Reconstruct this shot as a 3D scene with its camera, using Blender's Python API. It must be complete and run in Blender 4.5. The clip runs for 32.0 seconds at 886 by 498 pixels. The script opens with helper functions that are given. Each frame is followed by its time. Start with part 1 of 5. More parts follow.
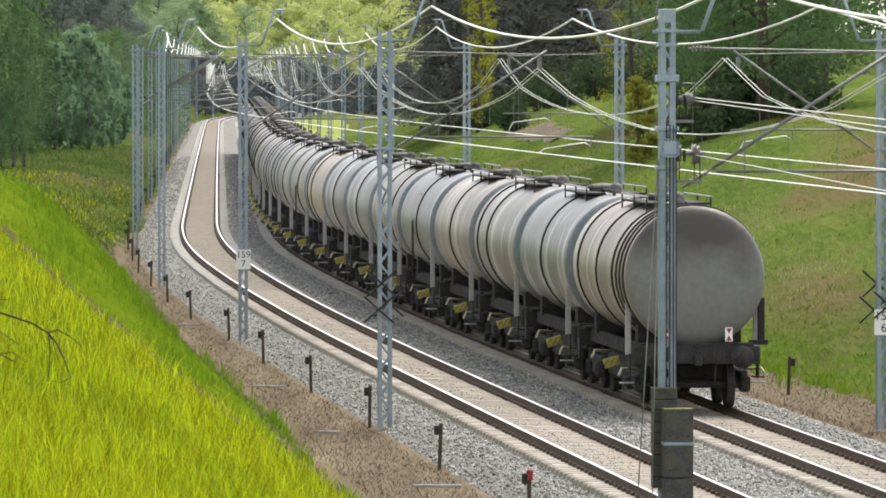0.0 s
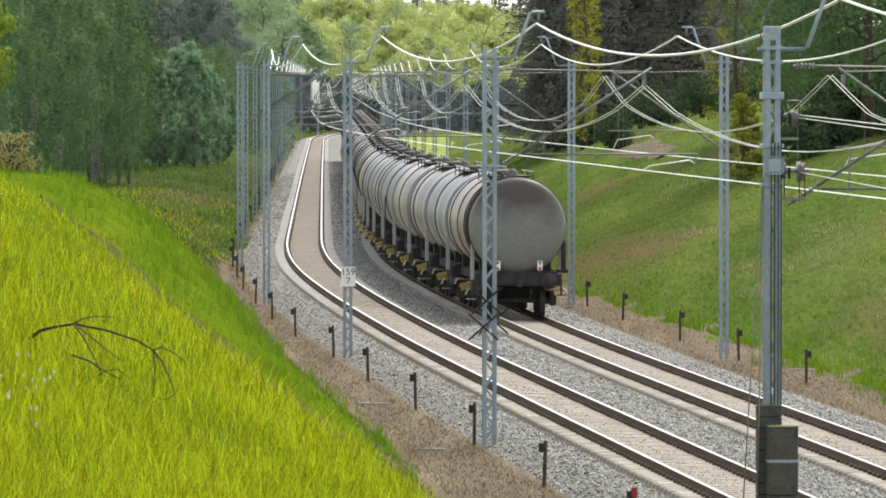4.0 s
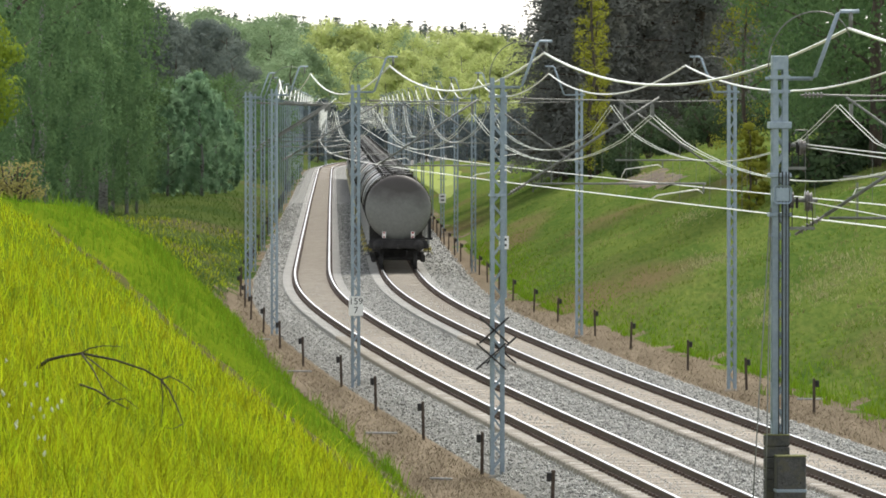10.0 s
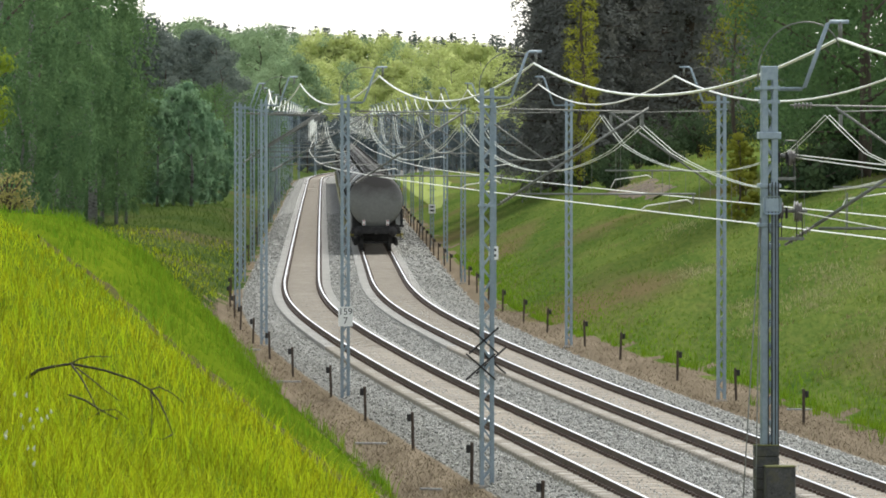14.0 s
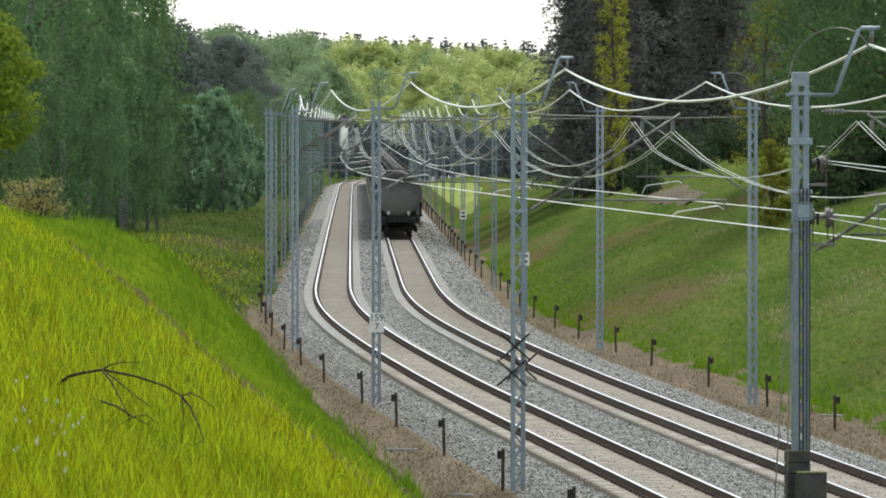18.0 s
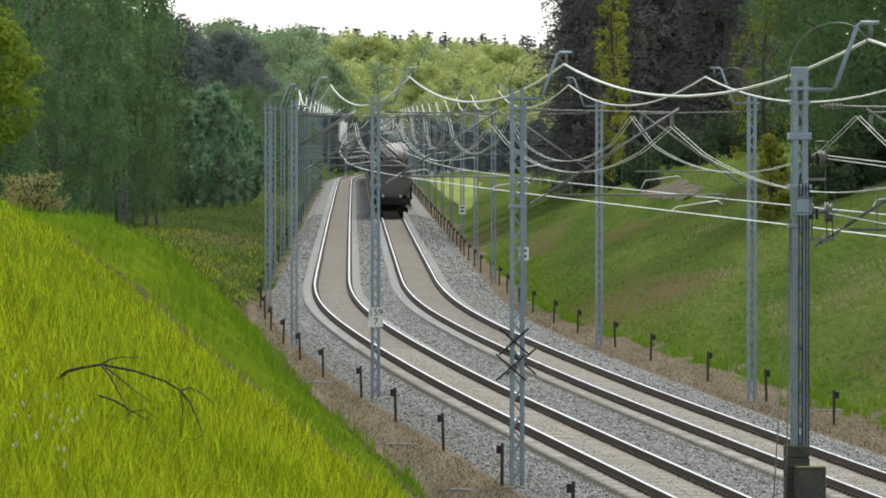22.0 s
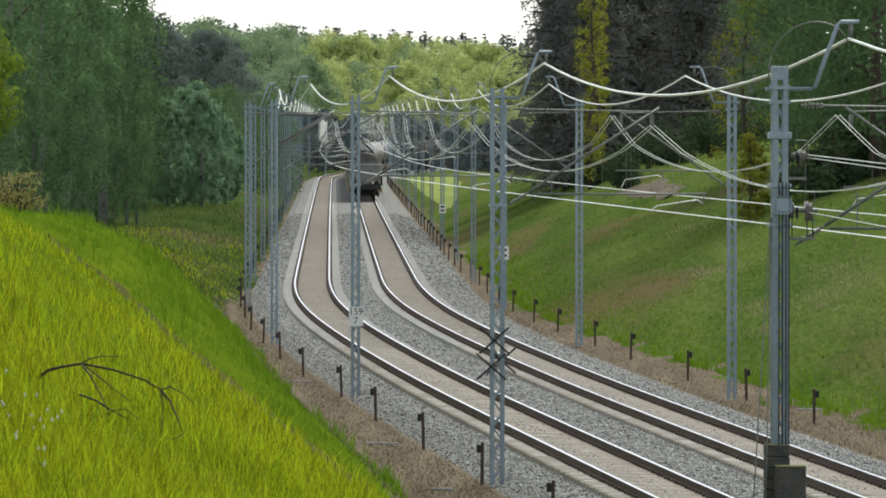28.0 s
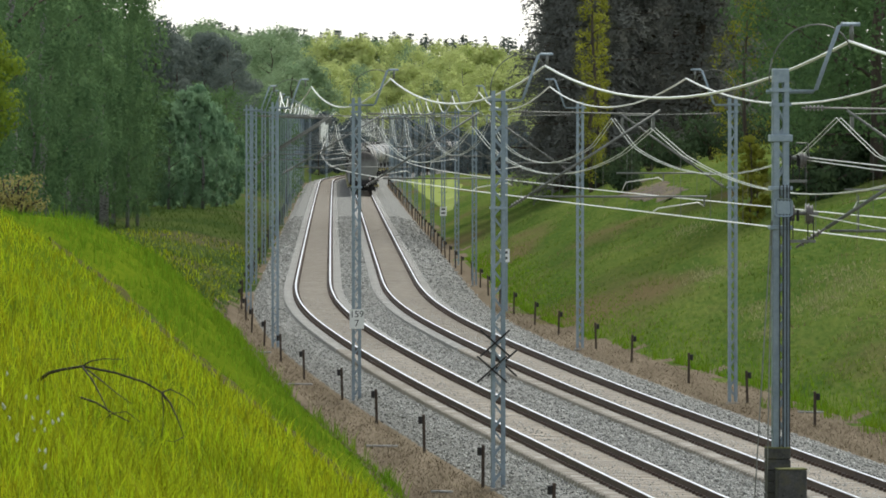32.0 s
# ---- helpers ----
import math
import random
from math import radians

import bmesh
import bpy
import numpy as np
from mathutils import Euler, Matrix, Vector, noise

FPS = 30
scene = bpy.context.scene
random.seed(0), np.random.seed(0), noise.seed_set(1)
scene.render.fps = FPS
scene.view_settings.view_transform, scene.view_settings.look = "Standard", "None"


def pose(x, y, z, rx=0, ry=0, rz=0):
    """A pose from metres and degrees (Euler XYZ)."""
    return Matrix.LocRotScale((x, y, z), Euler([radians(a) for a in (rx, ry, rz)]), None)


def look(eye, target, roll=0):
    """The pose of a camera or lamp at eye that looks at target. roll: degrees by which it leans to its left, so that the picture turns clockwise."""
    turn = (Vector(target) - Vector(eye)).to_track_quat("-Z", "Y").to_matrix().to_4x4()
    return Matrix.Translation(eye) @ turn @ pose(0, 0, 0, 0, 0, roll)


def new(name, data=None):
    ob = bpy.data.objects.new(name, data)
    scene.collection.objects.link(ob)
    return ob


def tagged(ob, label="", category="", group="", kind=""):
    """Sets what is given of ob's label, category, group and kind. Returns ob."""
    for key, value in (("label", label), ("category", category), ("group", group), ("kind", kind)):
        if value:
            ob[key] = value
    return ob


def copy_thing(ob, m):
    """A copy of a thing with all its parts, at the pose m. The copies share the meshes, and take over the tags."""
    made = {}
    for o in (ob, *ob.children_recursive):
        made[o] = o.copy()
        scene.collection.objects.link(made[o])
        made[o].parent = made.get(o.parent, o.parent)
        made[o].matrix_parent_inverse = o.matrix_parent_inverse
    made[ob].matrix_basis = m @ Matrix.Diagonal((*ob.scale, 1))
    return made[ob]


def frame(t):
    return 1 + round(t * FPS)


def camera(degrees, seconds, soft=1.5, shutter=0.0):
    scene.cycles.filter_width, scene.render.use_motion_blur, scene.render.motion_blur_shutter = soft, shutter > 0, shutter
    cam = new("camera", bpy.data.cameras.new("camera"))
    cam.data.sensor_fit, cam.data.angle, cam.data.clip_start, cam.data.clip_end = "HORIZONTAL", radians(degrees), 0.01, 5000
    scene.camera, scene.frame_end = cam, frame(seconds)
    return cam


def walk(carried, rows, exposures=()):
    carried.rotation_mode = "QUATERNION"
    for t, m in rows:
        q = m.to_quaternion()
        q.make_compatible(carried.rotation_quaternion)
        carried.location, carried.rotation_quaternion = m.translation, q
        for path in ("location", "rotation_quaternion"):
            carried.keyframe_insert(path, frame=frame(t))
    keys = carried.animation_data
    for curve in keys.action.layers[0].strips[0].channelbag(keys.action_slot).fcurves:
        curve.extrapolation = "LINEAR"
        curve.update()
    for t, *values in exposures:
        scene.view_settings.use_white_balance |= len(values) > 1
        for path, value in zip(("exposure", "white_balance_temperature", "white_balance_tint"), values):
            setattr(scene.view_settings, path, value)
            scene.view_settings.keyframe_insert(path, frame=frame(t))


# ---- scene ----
# ---- camera: a long lens on one spot, swung by hand ----
EYE = (0.0, 0.0, 7.0)
FOCAL = 13200.0
cam = camera(2 * math.degrees(math.atan(784 / FOCAL)), 32.0, soft=1.8)
SWING = [(0,-200.6,-105.7),(0.5,-203.7,-107.2),(1,-212.8,-111.8),(1.5,-159.2,-105.7),(2,-61.3,-87.3),(2.5,-6.1,-75),(3,-7.7,-68.9),(3.5,-26.1,-75),(4,-15.3,-75),(4.5,13.8,-49),(6.5,6.1,-27.5),(7,-4.6,-27.6),(7.5,-4.6,-33.6),(8,9.2,-29.1),(8.5,6.1,-29.1),(9,6.1,-24.5),(9.5,-3.1,-23),(10,-1.5,-22.9),(10.5,4.6,-26),(11,4.6,-15.3),(11.5,-10.7,1.6),(12,-19.9,3.1),(12.5,-23,1.5),(13,-16.9,-3.1),(13.5,-19.9,-6.1),(14,-19.9,-4.5),(14.5,-9.2,-1.5),(15,24.5,1.5),(15.5,50.5,-6.1),(17.5,42.9,9.2),(18,35.2,6.1),(18.5,47.4,3.1),(19,42.9,1.5),(19.5,33.7,6.1),(20,39.8,9.2),(20.5,42.9,12.3),(21,36.7,4.6),(21.5,35.2,-4.6),(22,33.7,-3.1),(22.5,27.5,1.5),(23,26,0),(23.5,26,1.5),(24,19.9,-1.5),(24.5,18.4,-3.8),(25,15.3,-1.5),(25.5,3,6.1),(27.5,-0.8,0),(28,-1.5,-4.6),(28.5,-10.7,-1.5),(29,1.5,0),(29.5,15.3,4.6),(30,12.2,4.6),(30.5,6.2,-3.1),(31,6.1,-4.6),(31.5,7.6,-1.5),(32,0,0)]
walk(cam, [(t, look(EYE, (-1000 * a / FOCAL, 1000, 7 - 1000 * (228 - b) / FOCAL))) for t, a, b in SWING],
     exposures=[(0, 1.34, 6800, 12), (4, 1.25, 6750, 11), (9, 1.16, 6700, 10), (14, 1.02, 6550, 8), (18, 0.85, 6450, 7), (32, 0.65, 6450, 7)])

# ---- sky and sun ----
SUN_ELEVATION, SUN_AZIMUTH = 55, 32   # degrees; azimuth from +Y towards +X
world = bpy.data.worlds.new("world")
scene.world = world
world.use_nodes = True
wn = world.node_tree.nodes
sky = wn.new("ShaderNodeTexSky")
sky.sky_type, sky.sun_disc = "NISHITA", False
sky.sun_elevation, sky.sun_rotation = radians(SUN_ELEVATION), radians(SUN_AZIMUTH)
sky.dust_density, sky.air_density = 1.0, 1.0
wn["Background"].inputs["Strength"].default_value = 0.15
haze = wn.new("ShaderNodeHueSaturation")   # thin high cloud whitens the sky
haze.inputs["Saturation"].default_value = 0.3
world.node_tree.links.new(sky.outputs[0], haze.inputs["Color"])
world.node_tree.links.new(haze.outputs[0], wn["Background"].inputs["Color"])
sun = new("sun", bpy.data.lights.new("sun", "SUN"))
sun.data.energy, sun.data.angle, sun.data.color = 1.8, radians(20), (1.0, 0.96, 0.88)
sd = Vector((math.sin(radians(SUN_AZIMUTH)) * math.cos(radians(SUN_ELEVATION)),
             math.cos(radians(SUN_AZIMUTH)) * math.cos(radians(SUN_ELEVATION)), math.sin(radians(SUN_ELEVATION))))
sun.matrix_world = look(sd * 500, (0, 0, 0))

# ---- materials ----
def material(name, c1, c2, rough=0.8, metal=0.0, scale=3.0, fine=40.0, bump=0.3, vary=0.0, island=0.0, translucent=0.0,
             dist=0.02, spec=0.3, stretch=(1, 1, 1), c3=None, spots=1.5):
    """Two tones mixed by coarse and fine noise, a bump, a shift from object to object or from island to island."""
    m = bpy.data.materials.new(name)
    m.use_nodes = True
    nt = m.node_tree
    nd, ln = nt.nodes, nt.links
    b = nd["Principled BSDF"]
    tc = nd.new("ShaderNodeTexCoord")
    mp = nd.new("ShaderNodeMapping")
    mp.inputs["Scale"].default_value = stretch
    ln.new(tc.outputs["Object"], mp.inputs["Vector"])
    n1, n2 = nd.new("ShaderNodeTexNoise"), nd.new("ShaderNodeTexNoise")
    for n, s in ((n1, scale), (n2, fine)):
        n.inputs["Scale"].default_value = s
        n.inputs["Detail"].default_value = 5
        ln.new(mp.outputs[0], n.inputs["Vector"])
    add = nd.new("ShaderNodeMath")
    add.operation = "MULTIPLY_ADD"
    add.inputs[1].default_value = 0.5
    half = nd.new("ShaderNodeMath")
    half.operation = "MULTIPLY"
    half.inputs[1].default_value = 0.5
    ln.new(n2.outputs[0], half.inputs[0])
    ln.new(n1.outputs[0], add.inputs[0])
    ln.new(half.outputs[0], add.inputs[2])
    ramp = nd.new("ShaderNodeMapRange")
    ramp.inputs["From Min"].default_value, ramp.inputs["From Max"].default_value = 0.36, 0.64
    ln.new(add.outputs[0], ramp.inputs["Value"])
    mix = nd.new("ShaderNodeMix")
    mix.data_type = "RGBA"
    mix.inputs["A"].default_value, mix.inputs["B"].default_value = (*c1, 1), (*c2, 1)
    ln.new(ramp.outputs[0], mix.inputs["Factor"])
    colour = mix.outputs["Result"]
    if c3:
        n3 = nd.new("ShaderNodeTexNoise")
        n3.inputs["Scale"].default_value, n3.inputs["Detail"].default_value = spots, 4
        ln.new(mp.outputs[0], n3.inputs["Vector"])
        r3 = nd.new("ShaderNodeMapRange")
        r3.inputs["From Min"].default_value, r3.inputs["From Max"].default_value = 0.52, 0.66
        ln.new(n3.outputs[0], r3.inputs["Value"])
        m3 = nd.new("ShaderNodeMix")
        m3.data_type = "RGBA"
        ln.new(r3.outputs[0], m3.inputs["Factor"])
        ln.new(colour, m3.inputs["A"])
        m3.inputs["B"].default_value = (*c3, 1)
        colour = m3.outputs["Result"]
    if vary or island:
        src = nd.new("ShaderNodeObjectInfo" if vary else "ShaderNodeNewGeometry")
        out = src.outputs["Random"] if vary else src.outputs["Random Per Island"]
        mr = nd.new("ShaderNodeMapRange")
        amount = vary or island
        mr.inputs["To Min"].default_value, mr.inputs["To Max"].default_value = 1 - amount, 1 + amount
        ln.new(out, mr.inputs["Value"])
        hsv = nd.new("ShaderNodeHueSaturation")
        ln.new(mr.outputs[0], hsv.inputs["Value"])
        mh = nd.new("ShaderNodeMapRange")
        mh.inputs["To Min"].default_value, mh.inputs["To Max"].default_value = 0.5 - 0.03 * amount, 0.5 + 0.03 * amount
        ln.new(out, mh.inputs["Value"])
        ln.new(mh.outputs[0], hsv.inputs["Hue"])
        ln.new(colour, hsv.inputs["Color"])
        colour = hsv.outputs[0]
    ln.new(colour, b.inputs["Base Color"])
    b.inputs["Roughness"].default_value, b.inputs["Metallic"].default_value = rough, metal
    b.inputs["Specular IOR Level"].default_value = spec
    if bump:
        bp = nd.new("ShaderNodeBump")
        bp.inputs["Strength"].default_value, bp.inputs["Distance"].default_value = bump, dist
        ln.new(n2.outputs[0], bp.inputs["Height"])
        ln.new(bp.outputs[0], b.inputs["Normal"])
    if translucent:
        tr = nd.new("ShaderNodeBsdfTranslucent")
        ln.new(colour, tr.inputs["Color"])
        mx = nd.new("ShaderNodeMixShader")
        mx.inputs[0].default_value = translucent
        ln.new(b.outputs[0], mx.inputs[1])
        ln.new(tr.outputs[0], mx.inputs[2])
        ln.new(mx.outputs[0], nd["Material Output"].inputs["Surface"])
    return m


def tank_material():
    """Weathered tank paint: each wagon between beige and blue-grey, with run-down streaks and darker blotches."""
    m = material("tank_paint", (0.145, 0.144, 0.14), (0.25, 0.245, 0.235), rough=0.46, scale=0.6, fine=5.0, bump=0.04, dist=0.004, spec=0.45)
    nd, ln = m.node_tree.nodes, m.node_tree.links
    b = nd["Principled BSDF"]
    base = b.inputs["Base Color"].links[0].from_socket
    info, tc = nd.new("ShaderNodeObjectInfo"), nd.new("ShaderNodeTexCoord")
    tint = nd.new("ShaderNodeMix")
    tint.data_type, tint.blend_type = "RGBA", "MULTIPLY"
    tint.inputs["Factor"].default_value = 1.0
    pick = nd.new("ShaderNodeValToRGB")
    pick.color_ramp.elements[0].color, pick.color_ramp.elements[1].color = (1.45, 1.21, 0.95, 1), (0.66, 0.77, 0.83, 1)
    ln.new(info.outputs["Random"], pick.inputs[0])
    ln.new(base, tint.inputs["A"])
    ln.new(pick.outputs[0], tint.inputs["B"])
    offset = nd.new("ShaderNodeVectorMath")
    offset.operation = "MULTIPLY_ADD"
    offset.inputs[1].default_value = (0.3, 0.75, 0.10)
    shift = nd.new("ShaderNodeMath")
    shift.operation = "MULTIPLY"
    shift.inputs[1].default_value = 40.0
    ln.new(info.outputs["Random"], shift.inputs[0])
    ln.new(tc.outputs["Object"], offset.inputs[0])
    ln.new(shift.outputs[0], offset.inputs[2])
    streak = nd.new("ShaderNodeTexNoise")
    streak.inputs["Scale"].default_value, streak.inputs["Detail"].default_value = 1.0, 4
    ln.new(offset.outputs[0], streak.inputs["Vector"])
    amount = nd.new("ShaderNodeMapRange")
    amount.inputs["From Min"].default_value, amount.inputs["From Max"].default_value = 0.45, 0.60
    amount.inputs["To Max"].default_value = 0.65
    ln.new(streak.outputs[0], amount.inputs["Value"])
    dirt = nd.new("ShaderNodeMix")
    dirt.data_type = "RGBA"
    ln.new(amount.outputs[0], dirt.inputs["Factor"])
    ln.new(tint.outputs["Result"], dirt.inputs["A"])
    dirt.inputs["B"].default_value = (0.085, 0.07, 0.055, 1)
    patch_noise, pale_part, worn = nd.new("ShaderNodeTexNoise"), nd.new("ShaderNodeMapRange"), nd.new("ShaderNodeMix")
    patch_noise.inputs["Scale"].default_value, patch_noise.inputs["Detail"].default_value = 1.7, 2
    ln.new(offset.outputs[0], patch_noise.inputs["Vector"])
    pale_part.inputs["From Min"].default_value, pale_part.inputs["From Max"].default_value = 0.60, 0.64
    pale_part.inputs["To Max"].default_value = 0.7
    ln.new(patch_noise.outputs[0], pale_part.inputs["Value"])
    worn.data_type = "RGBA"
    ln.new(pale_part.outputs[0], worn.inputs["Factor"])
    ln.new(dirt.outputs["Result"], worn.inputs["A"])
    worn.inputs["B"].default_value = (0.40, 0.40, 0.38, 1)
    ln.new(worn.outputs["Result"], b.inputs["Base Color"])
    return m


M_GRASS_SOIL = material("grass_soil", (0.04, 0.08, 0.016), (0.12, 0.15, 0.037), scale=0.3, fine=5.0, bump=0.9, dist=0.1, c3=(0.12, 0.098, 0.048), spots=0.13, rough=1.0, spec=0.0, stretch=(1, .16, 1))
M_DIRT = material("dirt", (0.096, 0.077, 0.053), (0.20, 0.164, 0.118), scale=1.6, fine=18.0, bump=0.6, dist=0.03, c3=(0.145, 0.12, 0.085), spots=1.2, rough=1.0, spec=0.0, stretch=(1, .06, 1))
M_STRAW = material("straw_litter", (0.135, 0.104, 0.069), (0.355, 0.295, 0.205), scale=6.0, fine=30.0, island=0.5, bump=0, rough=1.0, spec=0.0)
M_CRIB_PALE = material("dusty_sleeper_ends", (0.38, 0.365, 0.335), (0.51, 0.49, 0.45), scale=3.0, fine=20.0, bump=0, rough=1.0, spec=0.0, stretch=(1, .045, 1))
M_THATCH = material("green_thatch", (0.055, 0.095, 0.006), (0.11, 0.15, 0.01), scale=0.6, fine=8.0, bump=0.5, dist=0.05, rough=1.0, spec=0.0, stretch=(1, .3, 1))
M_FURROW = material("furrow_soil", (0.055, 0.055, 0.018), (0.105, 0.09, 0.04), scale=1.0, fine=8.0, bump=0.8, dist=0.05, rough=1.0, spec=0.0, c3=(0.06, 0.10, 0.012), spots=1.2)
M_CRIB = material("dusty_crib_stones", (0.215, 0.185, 0.145), (0.39, 0.34, 0.278), scale=3.0, fine=26.0, bump=0.6, dist=0.02, rough=1.0, spec=0.0, stretch=(1, .045, 1))
M_BALLAST = material("ballast_bed", (0.13, 0.13, 0.12), (0.33, 0.328, 0.305), scale=4.0, fine=16.0, bump=1.0, dist=0.06, rough=1.0, spec=0.0)
M_STONE = material("ballast_stone", (0.212, 0.212, 0.196), (0.395, 0.393, 0.362), scale=4.0, fine=30.0, island=0.55, bump=0.4, dist=0.02)
M_SLEEPER = material("sleeper_concrete", (0.27, 0.243, 0.203), (0.385, 0.348, 0.292), scale=4.0, fine=45.0, vary=0.05, bump=0.2, dist=0.008, spec=0.1)
M_SLEEPER_FAR = material("far_sleeper_concrete", (0.30, 0.27, 0.225), (0.41, 0.37, 0.31), scale=3.0, fine=25.0, island=0.05, bump=0.2, dist=0.008, spec=0.1, stretch=(1, .2, 1))
M_SLEEPER_END = material("clean_sleeper_ends", (0.40, 0.39, 0.36), (0.53, 0.515, 0.48), scale=3.0, fine=25.0, island=0.05, bump=0.2, dist=0.008, spec=0.1, stretch=(1, .2, 1))
# darker copy of the grass soil: the clearing's shade is put into its colour
M_SHADED_TURF = material("shaded_turf", (0.03, 0.055, 0.016), (0.08, 0.10, 0.03), scale=0.25, fine=4.0, bump=0.9, dist=0.1, c3=(0.085, 0.08, 0.04), spots=0.12, rough=1.0, spec=0.0, stretch=(1, .2, 1))
M_EARTH = material("bare_earth", (0.075, 0.058, 0.044), (0.125, 0.094, 0.07), scale=0.5, fine=5.0, bump=0.8, dist=0.1, c3=(0.15, 0.13, 0.05), spots=0.6, spec=0.1)
M_PALE = material("pale_seed_heads", (0.24, 0.24, 0.11), (0.38, 0.36, 0.19), rough=0.9, scale=0.8, fine=6.0, island=0.2, bump=0, translucent=0.3, spec=0.03)
M_BLOOM = material("white_bloom", (0.55, 0.56, 0.42), (0.72, 0.72, 0.6), rough=0.9, scale=4, fine=20, bump=0, translucent=0.3, spec=0.05)
M_RAIL = material("rail_rust", (0.05, 0.035, 0.028), (0.11, 0.075, 0.055), rough=0.75, scale=2.0, fine=30.0)
M_RAILTOP = material("rail_polished", (0.55, 0.55, 0.56), (0.68, 0.68, 0.69), rough=0.32, metal=1.0, scale=1.0, fine=8.0, bump=0.05, dist=0.002)
M_GALV = material("galvanised_steel", (0.21, 0.265, 0.31), (0.30, 0.36, 0.405), rough=0.55, metal=0.25, scale=2.0, fine=20.0, vary=0.08, bump=0.1, dist=0.004)
M_WIRE = material("bright_wire", (0.62, 0.62, 0.56), (0.75, 0.75, 0.68), rough=0.35, metal=0.6, scale=1.0, fine=9.0, bump=0)
M_COPPER = material("weathered_wire", (0.34, 0.36, 0.30), (0.48, 0.50, 0.42), rough=0.4, metal=0.6, scale=1.0, fine=9.0, bump=0)
M_TUBE = material("dull_tube", (0.12, 0.125, 0.115), (0.21, 0.215, 0.20), rough=0.5, metal=0.5, scale=2.0, fine=12.0, bump=0.1, dist=0.003)
M_INSUL = material("brown_insulator", (0.09, 0.085, 0.08), (0.16, 0.15, 0.14), rough=0.3, scale=4, fine=20, bump=0)
M_BLACK = material("black_steel", (0.012, 0.012, 0.013), (0.035, 0.033, 0.032), rough=0.7, scale=3, fine=30)
M_POST = material("dark_post", (0.042, 0.031, 0.024), (0.095, 0.07, 0.053), rough=0.85, scale=4, fine=40)
M_CONCRETE = material("old_weight_concrete", (0.045, 0.045, 0.044), (0.09, 0.09, 0.086), rough=0.9, scale=5, fine=40, c3=(0.085, 0.082, 0.06), spots=6)
M_MOSS = material("pale_moss", (0.10, 0.11, 0.05), (0.20, 0.20, 0.10), rough=1.0, scale=9, fine=50, spec=0.05)
M_FOUND = material("foundation_concrete", (0.20, 0.18, 0.15), (0.31, 0.285, 0.245), rough=0.9, scale=5, fine=40)
M_TANK = tank_material()
def sooty_end():
    """The last tank end: a ragged brown soot stain over its upper part."""
    m = material("sooty_tank_end", (0.15, 0.153, 0.143), (0.20, 0.203, 0.19), rough=0.5, scale=0.5, fine=8.0, bump=0.05, dist=0.004)
    nd, ln = m.node_tree.nodes, m.node_tree.links
    b = nd["Principled BSDF"]
    base = b.inputs["Base Color"].links[0].from_socket
    tc, split, noise = nd.new("ShaderNodeTexCoord"), nd.new("ShaderNodeSeparateXYZ"), nd.new("ShaderNodeTexNoise")
    noise.inputs["Scale"].default_value, noise.inputs["Detail"].default_value = 0.9, 5
    ln.new(tc.outputs["Object"], split.inputs[0])
    ln.new(tc.outputs["Object"], noise.inputs["Vector"])
    add = nd.new("ShaderNodeMath")
    add.operation = "MULTIPLY_ADD"
    add.inputs[1].default_value = 2.2
    ln.new(noise.outputs[0], add.inputs[0])
    ln.new(split.outputs["Z"], add.inputs[2])
    mr = nd.new("ShaderNodeMapRange")
    mr.inputs["From Min"].default_value, mr.inputs["From Max"].default_value, mr.inputs["To Max"].default_value = 1.0, 2.0, 0.9
    ln.new(add.outputs[0], mr.inputs["Value"])
    mix = nd.new("ShaderNodeMix")
    mix.data_type = "RGBA"
    ln.new(mr.outputs[0], mix.inputs["Factor"])
    ln.new(base, mix.inputs["A"])
    mix.inputs["B"].default_value = (0.05, 0.042, 0.038, 1)
    ln.new(mix.outputs["Result"], b.inputs["Base Color"])
    return m


M_TANKEND = sooty_end()
M_TANKEND_BLUE = material("blue_grey_tank_end", (0.115, 0.135, 0.148), (0.175, 0.195, 0.21), rough=0.5, scale=0.5, fine=8.0, bump=0.05, dist=0.004)
M_UNDER = material("grimy_underframe", (0.026, 0.0255, 0.026), (0.066, 0.063, 0.061), rough=0.9, scale=3, fine=25, spec=0.05)
M_BAND = material("tank_band", (0.02, 0.02, 0.02), (0.05, 0.047, 0.044), rough=0.7, scale=3, fine=25, bump=0, spec=0.1)
M_LEG = material("pale_saddle", (0.27, 0.275, 0.27), (0.40, 0.40, 0.385), rough=0.6, scale=3, fine=20, bump=0.1, dist=0.003)
M_LID = material("stained_lid", (0.045, 0.043, 0.04), (0.16, 0.155, 0.145), rough=0.7, scale=2.5, fine=12, bump=0.1, dist=0.004, vary=0.3)
M_YELLOW = material("worn_yellow", (0.36, 0.30, 0.06), (0.52, 0.45, 0.14), rough=0.6, scale=8, fine=30, bump=0)
M_STRAWPAINT = material("pale_yellow_paint", (0.42, 0.40, 0.26), (0.58, 0.55, 0.38), rough=0.6, scale=4, fine=20, bump=0)
M_WHITE = material("sign_white", (0.72, 0.72, 0.70), (0.82, 0.82, 0.80), rough=0.5, scale=5, fine=30, bump=0)
M_RED = material("tail_red", (0.24, 0.025, 0.022), (0.33, 0.04, 0.032), rough=0.4, scale=5, fine=30, bump=0)
M_INK = material("sign_black", (0.02, 0.02, 0.02), (0.04, 0.04, 0.04), rough=0.6, scale=5, fine=30, bump=0)
